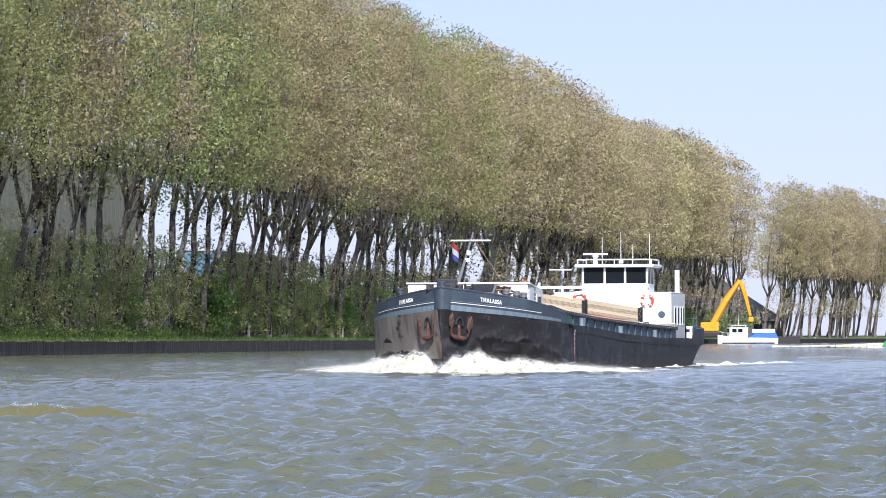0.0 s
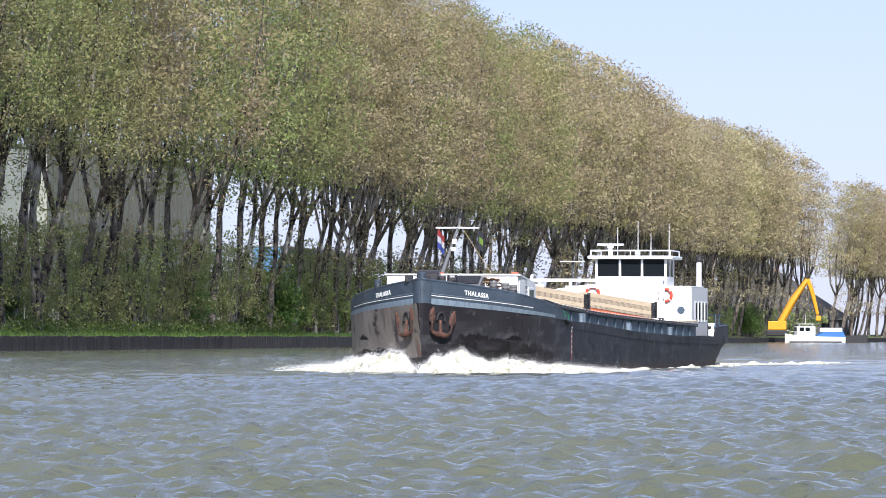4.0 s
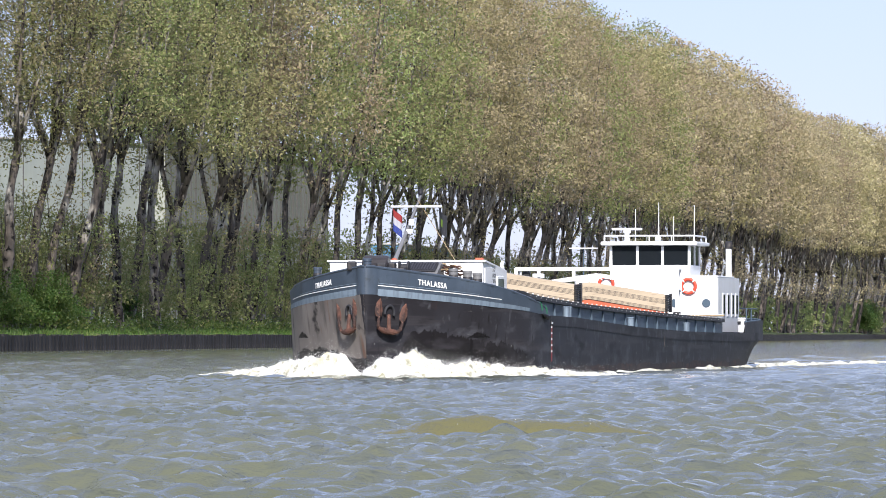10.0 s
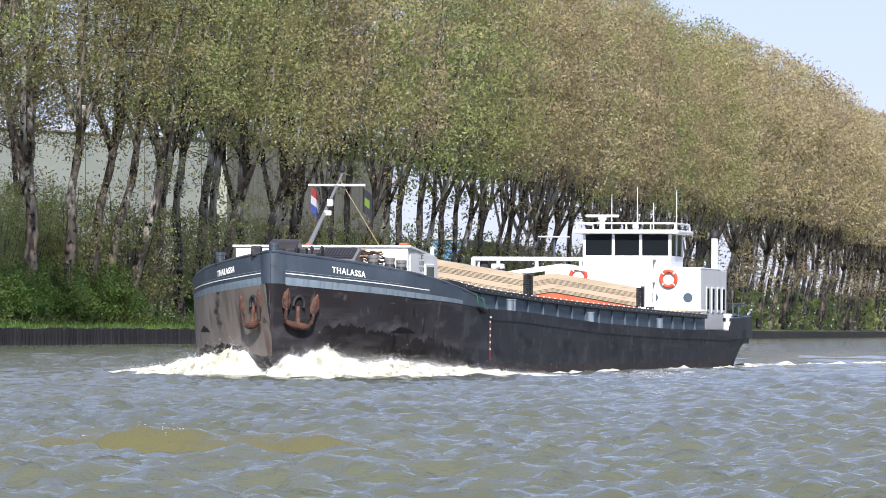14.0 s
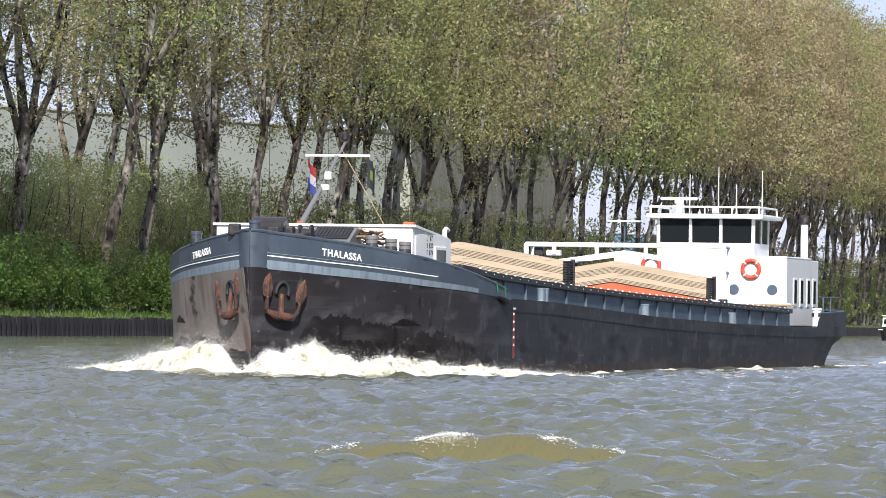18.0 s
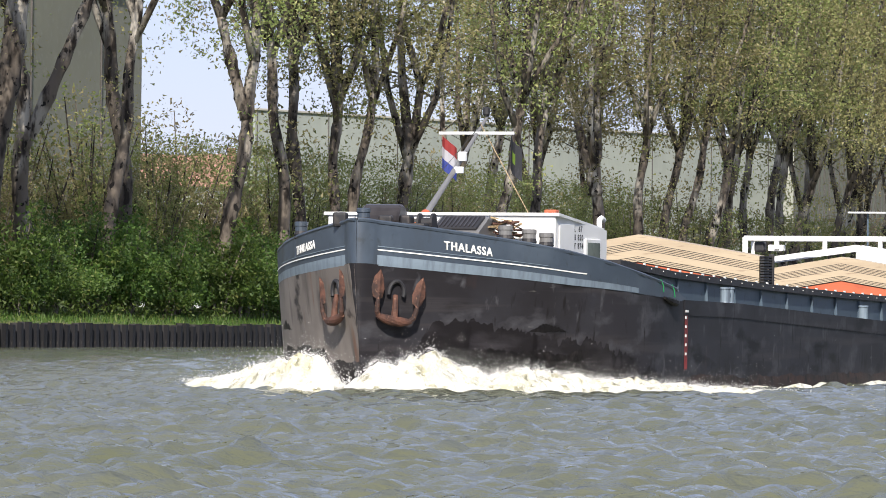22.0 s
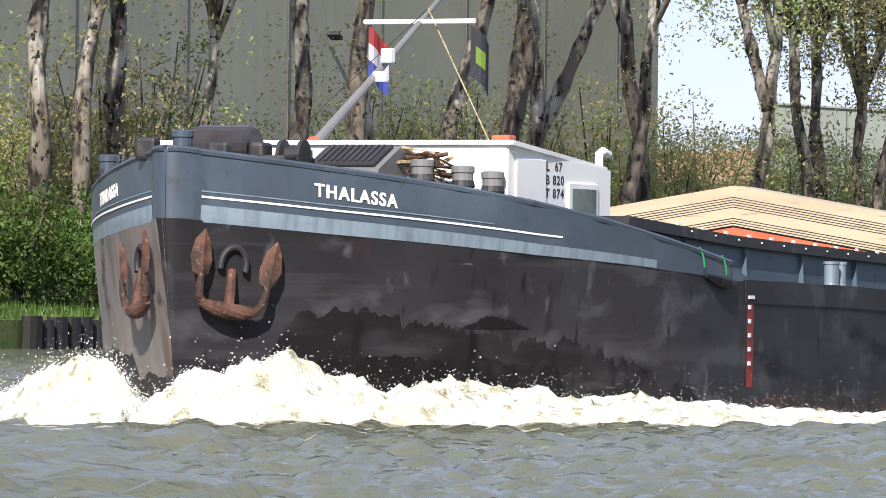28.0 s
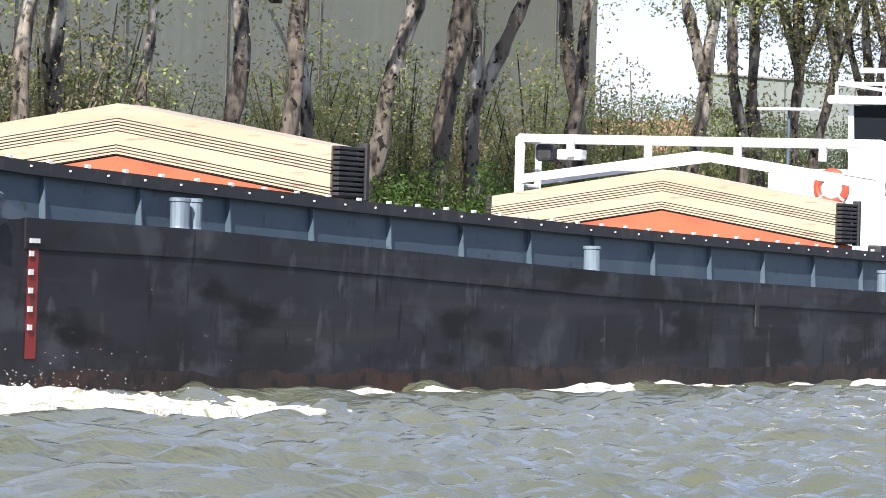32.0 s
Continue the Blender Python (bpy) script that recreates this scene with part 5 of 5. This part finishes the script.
    # a few sprays on the bare trunk
    low = [trunk_at(rnd.uniform(7, fork + 2)) + Vector((rnd.uniform(-1.6, 1.6), rnd.uniform(-1.6, 1.6), 0)) for _ in range(9)]
    tm = bpy.data.meshes.new("trunk")
    bm.to_mesh(tm)
    bm.free()
    tm.shade_smooth()
    tm.materials.append(M_bark)
    return tm, leaf_mesh("crown", [tuple(c) for c in centres[:clumps] + low], per, 1.0, size, rnd, material)


def make_tree(meshes, label, group="poplars on the far bank"):
    ob = thing("poplar_tree", label, "tree", group)
    a = new("trunk", meshes[0])
    a.parent = ob
    b = new("crown", meshes[1])
    b.parent = ob
    return ob


def base_z(off):
    return mix(((0, 1.2), (5, 1.8), (12, 2.25), (30, 2.3)), off)


# the single trees that the camera comes nearest to: place along the bank, lean, height of the fork, girth, second stem
FRONT = ((197.0, 0.06, 19, 0.42), (206.9, 0.05, 20, 0.42), (211.0, 0.07, 18, 0.40), (217.0, -0.07, 20, 0.46), (224.3, 0.02, 14, 0.28), (233.4, 0.06, 22, 0.44),
         (239.2, 0.14, 19, 0.46), (244.0, 0.03, 19, 0.38), (251.2, 0.22, 22, 0.44), (262.0, 0.12, 20, 0.52, (8.5, 0.24)), (270.5, -0.09, 17, 0.50, (8.8, 0.39)),
         (281.5, 0.12, 18, 0.40), (285.5, -0.03, 18, 0.46))
MIDDLE = ((303.0, 0.155, 15, 0.50, (12.0, -0.16)), (317.0, -0.02, 17, 0.42), (321.5, -0.03, 18, 0.42), (329.5, 0.01, 15, 0.40), (331.5, 0.11, 16, 0.38), (347.5, -0.05, 13, 0.50, (8.0, 0.12)),
          (366.0, 0.20, 16, 0.46), (378.0, 0.12, 17, 0.42), (400.5, 0.07, 13, 0.56, (10.0, -0.25)), (415.0, 0.08, 17, 0.44), (423.0, 0.14, 16, 0.40), (429.0, 0.18, 17, 0.40), (437.5, 0.22, 16, 0.46))
for k, (x, *form) in enumerate(FRONT):
    ln, fk, r, *two = form
    tr = make_tree(tree_meshes(120 + k, (M_leaf_c, M_leaf_a)[k % 2], 170, 38, 0.13, 45.0, 20.0, ln, fk, r, two[0] if two else None), "tall leaning poplar with scarred grey-brown bark")
    tr.matrix_basis = pose(*bank(x, 5.0, base_z(5.0)))
for k, (x, *form) in enumerate(MIDDLE):
    ln, fk, r, *two = form
    tr = make_tree(tree_meshes(150 + k, (M_leaf_c, M_leaf_e, M_leaf_e)[k % 3], 330, 52, 0.145, 46.0, 14.5, ln, fk, r, two[0] if two else None), "tall leaning poplar with thin green spring leaves")
    tr.matrix_basis = pose(*bank(x, 5.0, base_z(5.0)))

near_kinds = [make_tree(tree_meshes(20 + k, (M_leaf_e, M_leaf_c, M_leaf_e)[k], 340, 50, 0.155, 46.0, 16.0), ("tall leaning poplar with olive spring leaves", "tall poplar with fresh green spring leaves")[k == 1]) for k in range(3)]
mid_kinds = [make_tree(tree_meshes(40 + k, (M_leaf_a, M_leaf_b, M_leaf_a, M_leaf_b, M_leaf_c)[k], 300, 31, 0.215, 47.0, 17.5, fine=False), ("tall leaning poplar with olive spring leaves", "tall poplar with brownish budding leaves")[k in (1, 3)]) for k in range(5)]
far_kinds = [make_tree(tree_meshes(60 + k, (M_leaf_b, M_leaf_a, M_leaf_b)[k], 190, 24, 0.29, 47.0, 18.5, fine=False), "far poplar with brownish budding leaves") for k in range(3)]


def stand(kinds, x, off, scale, rnd, used=set()):
    src = kinds[rnd.randrange(len(kinds))]
    m = pose(*bank(x, off, base_z(off)), 0, 0, rnd.uniform(-35, 35))
    if src.name not in used:
        used.add(src.name)
        src.matrix_basis = m
        src.scale = (scale,) * 3
        return src
    ob = copy_thing(src, m)
    ob.scale = (scale * rnd.uniform(0.94, 1.06), scale * rnd.uniform(0.94, 1.06), scale)
    return ob


# height of the rows along the canal
ROW = ((430, 0.99), (813, 1.02), (937, 1.07), (1043, 1.10), (1146, 1.06), (1175, 1.02), (1307, 1.10), (1450, 1.17), (1510, 1.15), (1560, 1.08), (1605, 0.98))
rnd = random.Random(3)
for x in (389, 405, 420, 436):
    stand(near_kinds, x + rnd.uniform(-3, 3), rnd.uniform(12, 16), rnd.uniform(0.9, 1.0), rnd)
for x in (448.5, 457, 466, 473, 478.5, 489, 498, 505, 510, 515.5, 524, 531, 542.5, 552, 560, 571, 582.5, 594):
    stand(near_kinds if x < 500 else mid_kinds, x, rnd.uniform(4.3, 5.7), rnd.uniform(0.95, 1.03), rnd)
x = 602.0
while x < 900:
    stand(mid_kinds, x + rnd.uniform(-2.4, 2.4), rnd.uniform(3.6, 5.8), mix(ROW, x) * rnd.uniform(0.97, 1.02), rnd)
    x += 8.4
while x < 1556:
    for off in ((5.0, 14.0) if int(x) % 2 else (5.0,)):
        stand(far_kinds, x + rnd.uniform(-3, 3), off + rnd.uniform(-2, 2), mix(ROW, x) * rnd.uniform(0.98, 1.02), rnd)
    x += 10.5
for k in range(40):
    x = 1622 + 7.0 * k + rnd.uniform(-3, 3)
    stand(far_kinds, x, rnd.uniform(2, 8 if x < 1760 else 22), rnd.uniform(0.95, 1.04), rnd)


# ---- shrubs and grass ----
def shrub_meshes(seed, material, per, size, tall):
    rnd = random.Random(seed)
    bm = bmesh.new()
    cs = []
    for k in range(9):
        a, o = rnd.uniform(0, 6.28), rnd.uniform(0.3, 1.9)
        tip = Vector((math.cos(a) * o, math.sin(a) * o, rnd.uniform(0.55, 1.0) * tall))
        add_tube(bm, [(0.1 * math.cos(a), 0.1 * math.sin(a), -0.3), tip * 0.5 + Vector((0, 0, 0.3)), tip], (0.07, 0.045, 0.015), 5, cap=False)
        for f in (0.35, 0.6, 0.8, 1.0):
            cs.append(tuple(tip * f))
        for _ in range(3):
            cs.append((rnd.uniform(-1.8, 1.8), rnd.uniform(-1.5, 1.5), rnd.uniform(0.2, 0.6) * tall))
    tm = bpy.data.meshes.new("stem")
    bm.to_mesh(tm)
    bm.free()
    tm.materials.append(M_bark)
    return tm, leaf_mesh("foliage", cs, per, 0.42, size, rnd, material)


def make_shrub(meshes, label):
    ob = thing("shrub", label, "shrub", "shrubs on the far bank")
    a = new("stem", meshes[0])
    a.parent = ob
    b = new("foliage", meshes[1])
    b.parent = ob
    return ob


shrub_kinds = [make_shrub(shrub_meshes(80 + k, M_leaf_d, 70, 0.112, 4.2), "dense dark green spring shrub on the bank") for k in range(4)]
thin_kinds = [make_shrub(shrub_meshes(90 + k, (M_leaf_c, M_leaf_a, M_leaf_c)[k], 60, 0.075, 6.5), "thin young shrub with pale spring leaves") for k in range(3)]
rnd = random.Random(17)
x = 200.0
while x < 440:
    stand(shrub_kinds, x, rnd.uniform(3.2, 5.0), rnd.uniform(0.85, 1.15) * mix(((200, 1.15), (300, 1.2), (340, 1.0), (440, 0.95)), x), rnd)
    if x < 300 or int(x) % 2:
        stand(thin_kinds, x + rnd.uniform(-1, 1), rnd.uniform(6.0, 13), rnd.uniform(1.1, 1.9), rnd)
    if 290 < x < 440:
        stand(thin_kinds, x + rnd.uniform(-1, 1), rnd.uniform(7.5, 10), rnd.uniform(1.1, 1.5), rnd)
    x += 2.7
while x < 760:
    stand(thin_kinds if rnd.random() < 0.7 else shrub_kinds, x, rnd.uniform(4, 9), rnd.uniform(1.0, 1.8), rnd)
    x += 6.5


for x, off in ((292.5, 9.5), (297.0, 11.0), (309.5, 9.0)):
    stand(thin_kinds, x, off, 1.9, rnd)
for x in (1421, 1430, 1438, 1446, 1455):
    stand(shrub_kinds, x, rnd.uniform(1.0, 4.0), rnd.uniform(1.5, 2.1), rnd)


def undergrowth(name, label, x0, x1, o0, o1, h0, h1, clumps, per, size, material, seed):
    rnd = random.Random(seed)
    cs = []
    for _ in range(clumps):
        x, o = rnd.uniform(x0, x1), rnd.uniform(o0, o1)
        px, py, pz = bank(x, o, mix(((0, 1.2), (5, 1.8), (12, 2.25)), o))
        cs.append((px, py, pz + rnd.uniform(h0, h1)))
    me = leaf_mesh(name, cs, per, 0.55, size, rnd, material)
    tagged(new(name, me), label, "undergrowth", kind="stuff")


undergrowth("bank_weeds", "low green weeds along the bank top", 195, 620, 1.8, 4.6, 0.1, 0.9, 900, 26, 0.13, M_leaf_d, 4)
undergrowth("sapling_leaves", "pale spring leaves on thin saplings before the hall", 200, 300, 6.5, 14, 1.0, 8.5, 900, 24, 0.075, M_leaf_c, 14)
undergrowth("olive_undergrowth", "dense olive undergrowth between the trunks", 298, 432, 6.0, 12, 0.5, 10.5, 3600, 26, 0.105, M_leaf_c, 15)
undergrowth("young_undergrowth", "thin olive undergrowth below the trees", 425, 900, 3.0, 8, 0.3, 9.5, 4600, 22, 0.17, M_leaf_c, 5)
undergrowth("far_undergrowth", "dense far undergrowth below the trees", 600, 1600, 3.2, 9, 0.3, 7.0, 2200, 14, 0.42, M_leaf_c, 6)


def grass_edge():
    rng = np.random.RandomState(8)
    n = 26000
    x = 190 + 620 * rng.uniform(0, 1, n) ** 1.6
    off = rng.uniform(0.3, 4.2, n)
    h = rng.uniform(0.15, 0.55, n)
    z = np.interp(off, (0.25, 1.6, 3, 5), (1.12, 1.32, 1.5, 1.8)) - 0.06
    y = BANK + off + SLANT * x
    w = 0.02 + 0.05 * rng.uniform(0, 1, n)
    a = rng.uniform(0, 6.28, n)
    dx, dy = rng.normal(0, 0.14, n), rng.normal(0, 0.14, n)
    q = np.stack([np.stack([x - w * np.cos(a), y - w * np.sin(a), z], 1), np.stack([x + w * np.cos(a), y + w * np.sin(a), z], 1), np.stack([x + dx, y + dy, z + h], 1)], 1).reshape(-1, 3)
    me = bpy.data.meshes.new("bank_grass")
    me.from_pydata(q.tolist(), [], np.arange(3 * n).reshape(n, 3).tolist())
    me.materials.append(M_leaf_d)
    tagged(new("bank_grass", me), "uneven green grass along the top of the bank", "grass", kind="stuff")


grass_edge()


# ---- buildings behind the trees ----
def hall(name, label, x0, x1, off, depth, top, material, rib=2.4, roof=M_stone, fold=0.006):
    ob = thing(name, label, "industrial hall")
    ob.matrix_basis = pose(*bank(x0, off, 2.2), 0, 0, math.degrees(math.atan(SLANT)))
    ln, hh = (x1 - x0), top - 2.2
    n = int(ln / 0.42)
    zig = [(k * ln / n, 0.0 if k % 4 in (0, 1) else fold) for k in range(n + 1)]
    part("wall", solid(zig + [(ln, depth), (0, depth)], "z", 0, hh), material, ob, "ribbed metal cladding")
    part("roof_edge", box((ln / 2, depth / 2, hh + 0.12), (ln + 0.4, depth + 0.4, 0.24), 0.04), roof, ob)
    bm = tube([(0, 0, -hh / 2), (0, 0, hh / 2 - 0.1)], 0.06, 6)
    me = bpy.data.meshes.new("downpipe")
    bm.to_mesh(me)
    bm.free()
    me.materials.append(M_roof)
    k = 0
    while k * rib < ln:
        r = new("downpipe", me)
        r.parent = ob
        r.location = (0.3 + k * rib, -0.05, hh / 2)
        k += 1
    return ob


hall_a = hall("grey_hall", "grey-green ribbed steel industrial hall behind the trees", 150, 341, 22, 60, 22.8, M_hall, 14.0)
part("wall_lamp", box((132.0, -0.5, 14.4), (0.8, 0.7, 0.22), 0.05, 0, 20), M_dark, hall_a, "dark wall lamp")
pale = hall("pale_hall", "pale green long hall behind the trees", 0, 104, 0, 1.5, 23.4, M_pale, 12.0, M_stone, 0.015)
pale.matrix_basis = pose(534, 188, 2.2, 0, 0, -19.5)
hall("dark_hall", "dark grey hall behind the trees", 588, 700, 26, 1.5, 23.2, M_hall, 3.0)
hall("white_hall", "white hall behind the trees", 880, 1150, 60, 4, 9.0, M_white, 8.0)
hall("blue_store", "blue painted store behind the trees", 762, 836, 26, 4, 14.0, M_bluepaint, 4.0)


def build_terrace():
    ob = thing("brick_terrace", "white walled terrace with red tiled roofs far behind the trees", "houses")
    ob.matrix_basis = pose(676, 290, 2.2, 0, 0, -20)
    for k in range(7):
        x = 14.5 * k
        w = part("wall", box((x, 0, 9.3), (14.3, 9, 18.6), 0.05), M_white, ob, "white wall")
        part("roof", solid([(-5.2, 18.4), (5.2, 18.4), (0, 22.6 + 0.4 * (k % 3))], "x", x - 7.3, x + 7.2), M_brick, ob, "red tiled roof")
        for dx in (-4, 0, 4):
            part("pane", box((x + dx, -4.52, 15.4), (1.6, 0.1, 1.8)), M_glass, w)
        if k % 2:
            part("chimney", box((x, 0.4, 23.2), (0.9, 0.9, 2.4), 0.03), M_brick, ob)


build_terrace()


# ---- work boat with an excavator, and a gabled house, far up the canal ----
def build_workboat():
    ob = thing("work_boat", "white and blue work boat moored at the bank", "work boat")
    ob.matrix_basis = pose(1438, 151.0, 0, 0, 0, -72)
    rows = []
    for x in (0, 1, 3, 6, 10, 13, 15, 16):
        b = mix(((0, 0.2), (1, 1.2), (3, 2.0), (6, 2.3), (13, 2.2), (16, 1.8)), x)
        t = mix(((0, 2.4), (4, 1.7), (16, 1.5)), x)
        rows.append([(x, -b, t), (x, -b * 0.8, -0.3), (x, b * 0.8, -0.3), (x, b, t)])
    bm = loft(rows, closed=True)
    bmesh.ops.recalc_face_normals(bm, faces=bm.faces)
    part("hull", bm, M_white, ob, "white hull")
    part("boot_stripe", box((8, 0, 0.1), (14, 4.3, 0.5), 0.1), M_dark, ob)
    c = part("cabin", box((5.4, 0, 3.0), (5, 3.2, 2.6), 0.1), M_white, ob)
    part("wheelhouse_roof", box((5.4, 0, 4.9), (4.2, 3.4, 0.18), 0.05), M_white, c)
    for x, y in ((3.6, -1.4), (7.2, -1.4), (3.6, 1.4), (7.2, 1.4)):
        part("roof_post", tube([(x, y, 4.2), (x, y, 4.9)], 0.07, 6), M_white, c)
    part("mast", tube([(5.6, 0, 4.9), (5.6, 0, 7.6)], (0.08, 0.04), 6), M_white, c)
    part("bow_rail", tube([(0.4, -0.6, 3.2), (2.2, -1.7, 2.8), (2.8, -1.8, 2.8)], 0.05, 6), M_white, ob)
    for y in (-1, 0, 1):
        part("pane", box((2.88, y, 3.5), (0.06, 0.8, 1.0)), M_glass, c)
    for x in (4.2, 5.8):
        part("pane", box((x, -1.62, 3.5), (1.2, 0.06, 1.0)), M_glass, c)
    part("tarpaulin", solid([(8, 1.5), (16, 1.5), (15, 3.6), (10, 3.0)], "y", -1.9, 1.9), M_blue, ob, "blue tarpaulin")
    part("bulwark", box((12, -1.9, 3.4), (6, 0.2, 1.0), 0.05), M_white, ob)


def build_excavator():
    ob = thing("excavator", "yellow excavator with a raised bent arm on the bank", "excavator")
    ob.matrix_basis = pose(1480, 157.5, 1.6, 0, 0, -86)
    part("undercarriage", box((0, 0, 0.9), (6, 4, 1.6), 0.3), M_dark, ob)
    part("cab_body", box((0, 0, 3.0), (5, 3.4, 2.4), 0.2), M_yellow, ob)
    arm = bmesh.new()
    add_tube(arm, [(0.5, -1.0, 3.0), (4.2, -1.0, 9.8), (8.2, -1.0, 15.6)], (0.95, 0.95, 0.6), 6)
    part("boom", arm, M_yellow, ob, "yellow boom")
    part("dipper", tube([(8.2, -1.0, 15.6), (9.4, -1.0, 12.4), (11.0, -1.0, 6.0)], (0.6, 0.65, 0.4), 6), M_yellow, ob, "yellow dipper arm")
    part("bucket", box((11.2, -1.0, 5.0), (1.4, 1.2, 1.4), 0.2), M_yellow, ob)
    part("ram", tube([(2.8, -0.2, 6), (7.2, -0.2, 13.4)], 0.35, 6), M_dark, ob)


def build_house():
    ob = thing("gabled_house", "house with a steep grey tiled roof", "house")
    ob.matrix_basis = pose(1640, 0, 2.2)
    part("wall", box((15, 182, 2.5), (30, 52, 5), 0.05), M_roof, ob)
    part("roof", solid([(154, 4.5), (210, 4.5), (183, 23)], "x", -1, 32), M_roof, ob, "steep grey tiled roof")
    part("chimney", box((12, 176, 20), (1.4, 1.4, 5), 0.05), M_brick, ob)
    for k in range(6):
        part("window", box((-0.06, 160 + k * 5.5, 2.6), (0.15, 2.4, 2.0)), M_glass, ob)
    qy = thing("quay_wall", "dark landing stage at the bank", "landing stage")
    qy.matrix_basis = pose(1500, 143, 0, 0, 0, -84)
    part("wall", box((0, 0, 0.6), (16, 40, 2.6), 0.1), M_dark, qy)


build_workboat()
build_excavator()
build_house()


# ---- moving small craft ----
def build_cruiser():
    ob = thing("motor_cruiser", "small white cabin cruiser with a dark hull", "motor boat")
    rows = []
    for x in (0, 0.5, 1.5, 3, 5, 7.5, 9.0):
        b = mix(((0, 0.1), (0.5, 0.7), (1.5, 1.2), (3, 1.5), (7.5, 1.5), (9, 1.35)), x)
        t = mix(((0, 1.5), (3, 1.1), (9, 1.0)), x)
        rows.append([(x, -b, t), (x, -b * 0.8, -0.3), (x, b * 0.8, -0.3), (x, b, t)])
    bm = loft(rows, closed=True)
    bm.verts.ensure_lookup_table()
    bm.faces.new(bm.verts[-4:])
    bmesh.ops.recalc_face_normals(bm, faces=bm.faces)
    part("hull", bm, M_dark, ob, "dark hull")
    part("deck_rail", box((5, 0, 1.1), (8, 2.8, 0.1), 0.03), M_white, ob)
    c = part("cabin", solid([(2.2, 1.1), (7.6, 1.1), (7.4, 2.5), (2.9, 2.6)], "y", -1.15, 1.15), M_white, ob, "white cabin")
    part("cabin_roof", box((5.1, 0, 2.6), (5.2, 2.5, 0.1), 0.04), M_white, c)
    for x in (3.6, 4.9, 6.3):
        part("pane", box((x, -1.17, 1.95), (0.9, 0.05, 0.6), 0.02), M_glass, c)
    for y in (-0.55, 0.55):
        part("pane", box((2.52, y, 1.95), (0.05, 0.9, 0.6), 0.01, 0, 25), M_glass, c)
    return ob


cruiser = build_cruiser()


def build_buoyboat():
    ob = thing("speedboat", "small green boat throwing up white wash", "motor boat")
    part("hull", solid([(0, 0.2), (0.5, 1.0), (4.5, 1.1), (4.8, 0.0)], "y", -0.9, 0.9), M_green, ob, "green hull")
    bm = bmesh.new()
    for k in range(14):
        add_box(bm, (-0.5 - 1.1 * k, 0.5 * math.sin(k), 0.25), (1.6, 1.6, 0.9 * math.exp(-k / 7)), 0.2, 20 * k)
    part("wash", bm, M_foam, ob, "white wash")
    return ob


speedboat = build_buoyboat()


# ---- what moves ----
PX = (4.96320505e-06, -3.46516866e-04, 5.51579342e-03, -5.21299876, 219.782211)
PY = (-8.82204710e-05, 3.02118218e-03, -7.48211165e-04, 34.4493611)
PH = (9.68527434e-08, 2.56293321e-05, -7.44748025e-04, 1.76327312e-03)


def sailing(t):
    """The barge's pose at t seconds."""
    pitch = 0.10 * math.sin(t * 1.1)
    return pose(float(np.polyval(PX, t)), float(np.polyval(PY, t)), 0.012 * math.sin(t * 0.9), 0, pitch * 0.3, math.degrees(float(np.polyval(PH, t))))


def wash_rows(dist, bearing, peak):
    rows = []
    a = radians(bearing)
    for t, z in ((0.0, None), (peak - 2.0, -0.7), (peak - 0.8, -0.03), (peak, 0.0), (peak + 0.8, -0.05), (peak + 2.0, -0.7), (32.0, None)):
        if rows and t <= rows[-1][0]:
            continue
        near = dist - 0.9 * (min(max(t, peak - 2.0), peak + 2.0) - peak)
        if z is None:
            z = -0.7 if abs(t - peak) > 2 else -0.02
        rows.append((t, pose(near * math.sin(a), near * math.cos(a), z, 0, 0, 180 - bearing + 180)))
    return rows


def motions():
    for ob, dist, bearing, peak in WASH:
        walk(ob, wash_rows(dist, bearing, peak))
    secs = [float(t) for t in range(33)]
    walk(barge, [(t, sailing(t)) for t in secs])
    for ob, local in riders:
        walk(ob, [(t, sailing(t) @ local) for t in secs])
    # foam heaves and sways a little at the bow
    for k, ob in enumerate(surges):
        walk(ob, [(0.4 * j, pose(0.10 * math.sin(j * 1.3 + k), 0, 0.07 * math.sin(j * 1.9 + 2 * k) + (0.10 * math.sin(j * 2.3 + k) if ob.name.startswith("spray") else 0))) for j in range(81)])
    for which, (ob, local, strips) in enumerate((flag_a, flag_b)):
        for k, s in enumerate(strips):
            rows = []
            for j in range(65):
                t = 0.5 * j
                p = Vector((0, 0, 0))
                for i in range(k + 1):
                    a = radians(-40 + 48 * math.sin(t * 2.6 - i * 1.1 + which * 1.7) + 12 * math.sin(t * 1.1 + which))
                    if i < k:
                        p += Vector((math.cos(a), math.sin(a), -0.75)) * 0.075
                rows.append((t, pose(p.x, p.y, p.z, 0, 0, math.degrees(a))))
            walk(s, rows)
    walk(cruiser, [(0.0, pose(643, 88, 0, 0, 0, 1)), (17.0, pose(575, 87.3, 0, 0, 0, 1)), (32.0, pose(515, 86.5, 0, 0, 0, 1))])
    walk(speedboat, [(0.0, pose(782, 58.5, 0, 0, 0, -84)), (3.5, pose(784, 48, 0, 0, 0, -84)), (32.0, pose(790, -30, 0, 0, 0, -84))])
    walk(water, [(0.0, pose(0, 0, 0)), (16.0, pose(-5.0, -6.0, 0)), (32.0, pose(-10.0, -12.0, 0))])


motions()
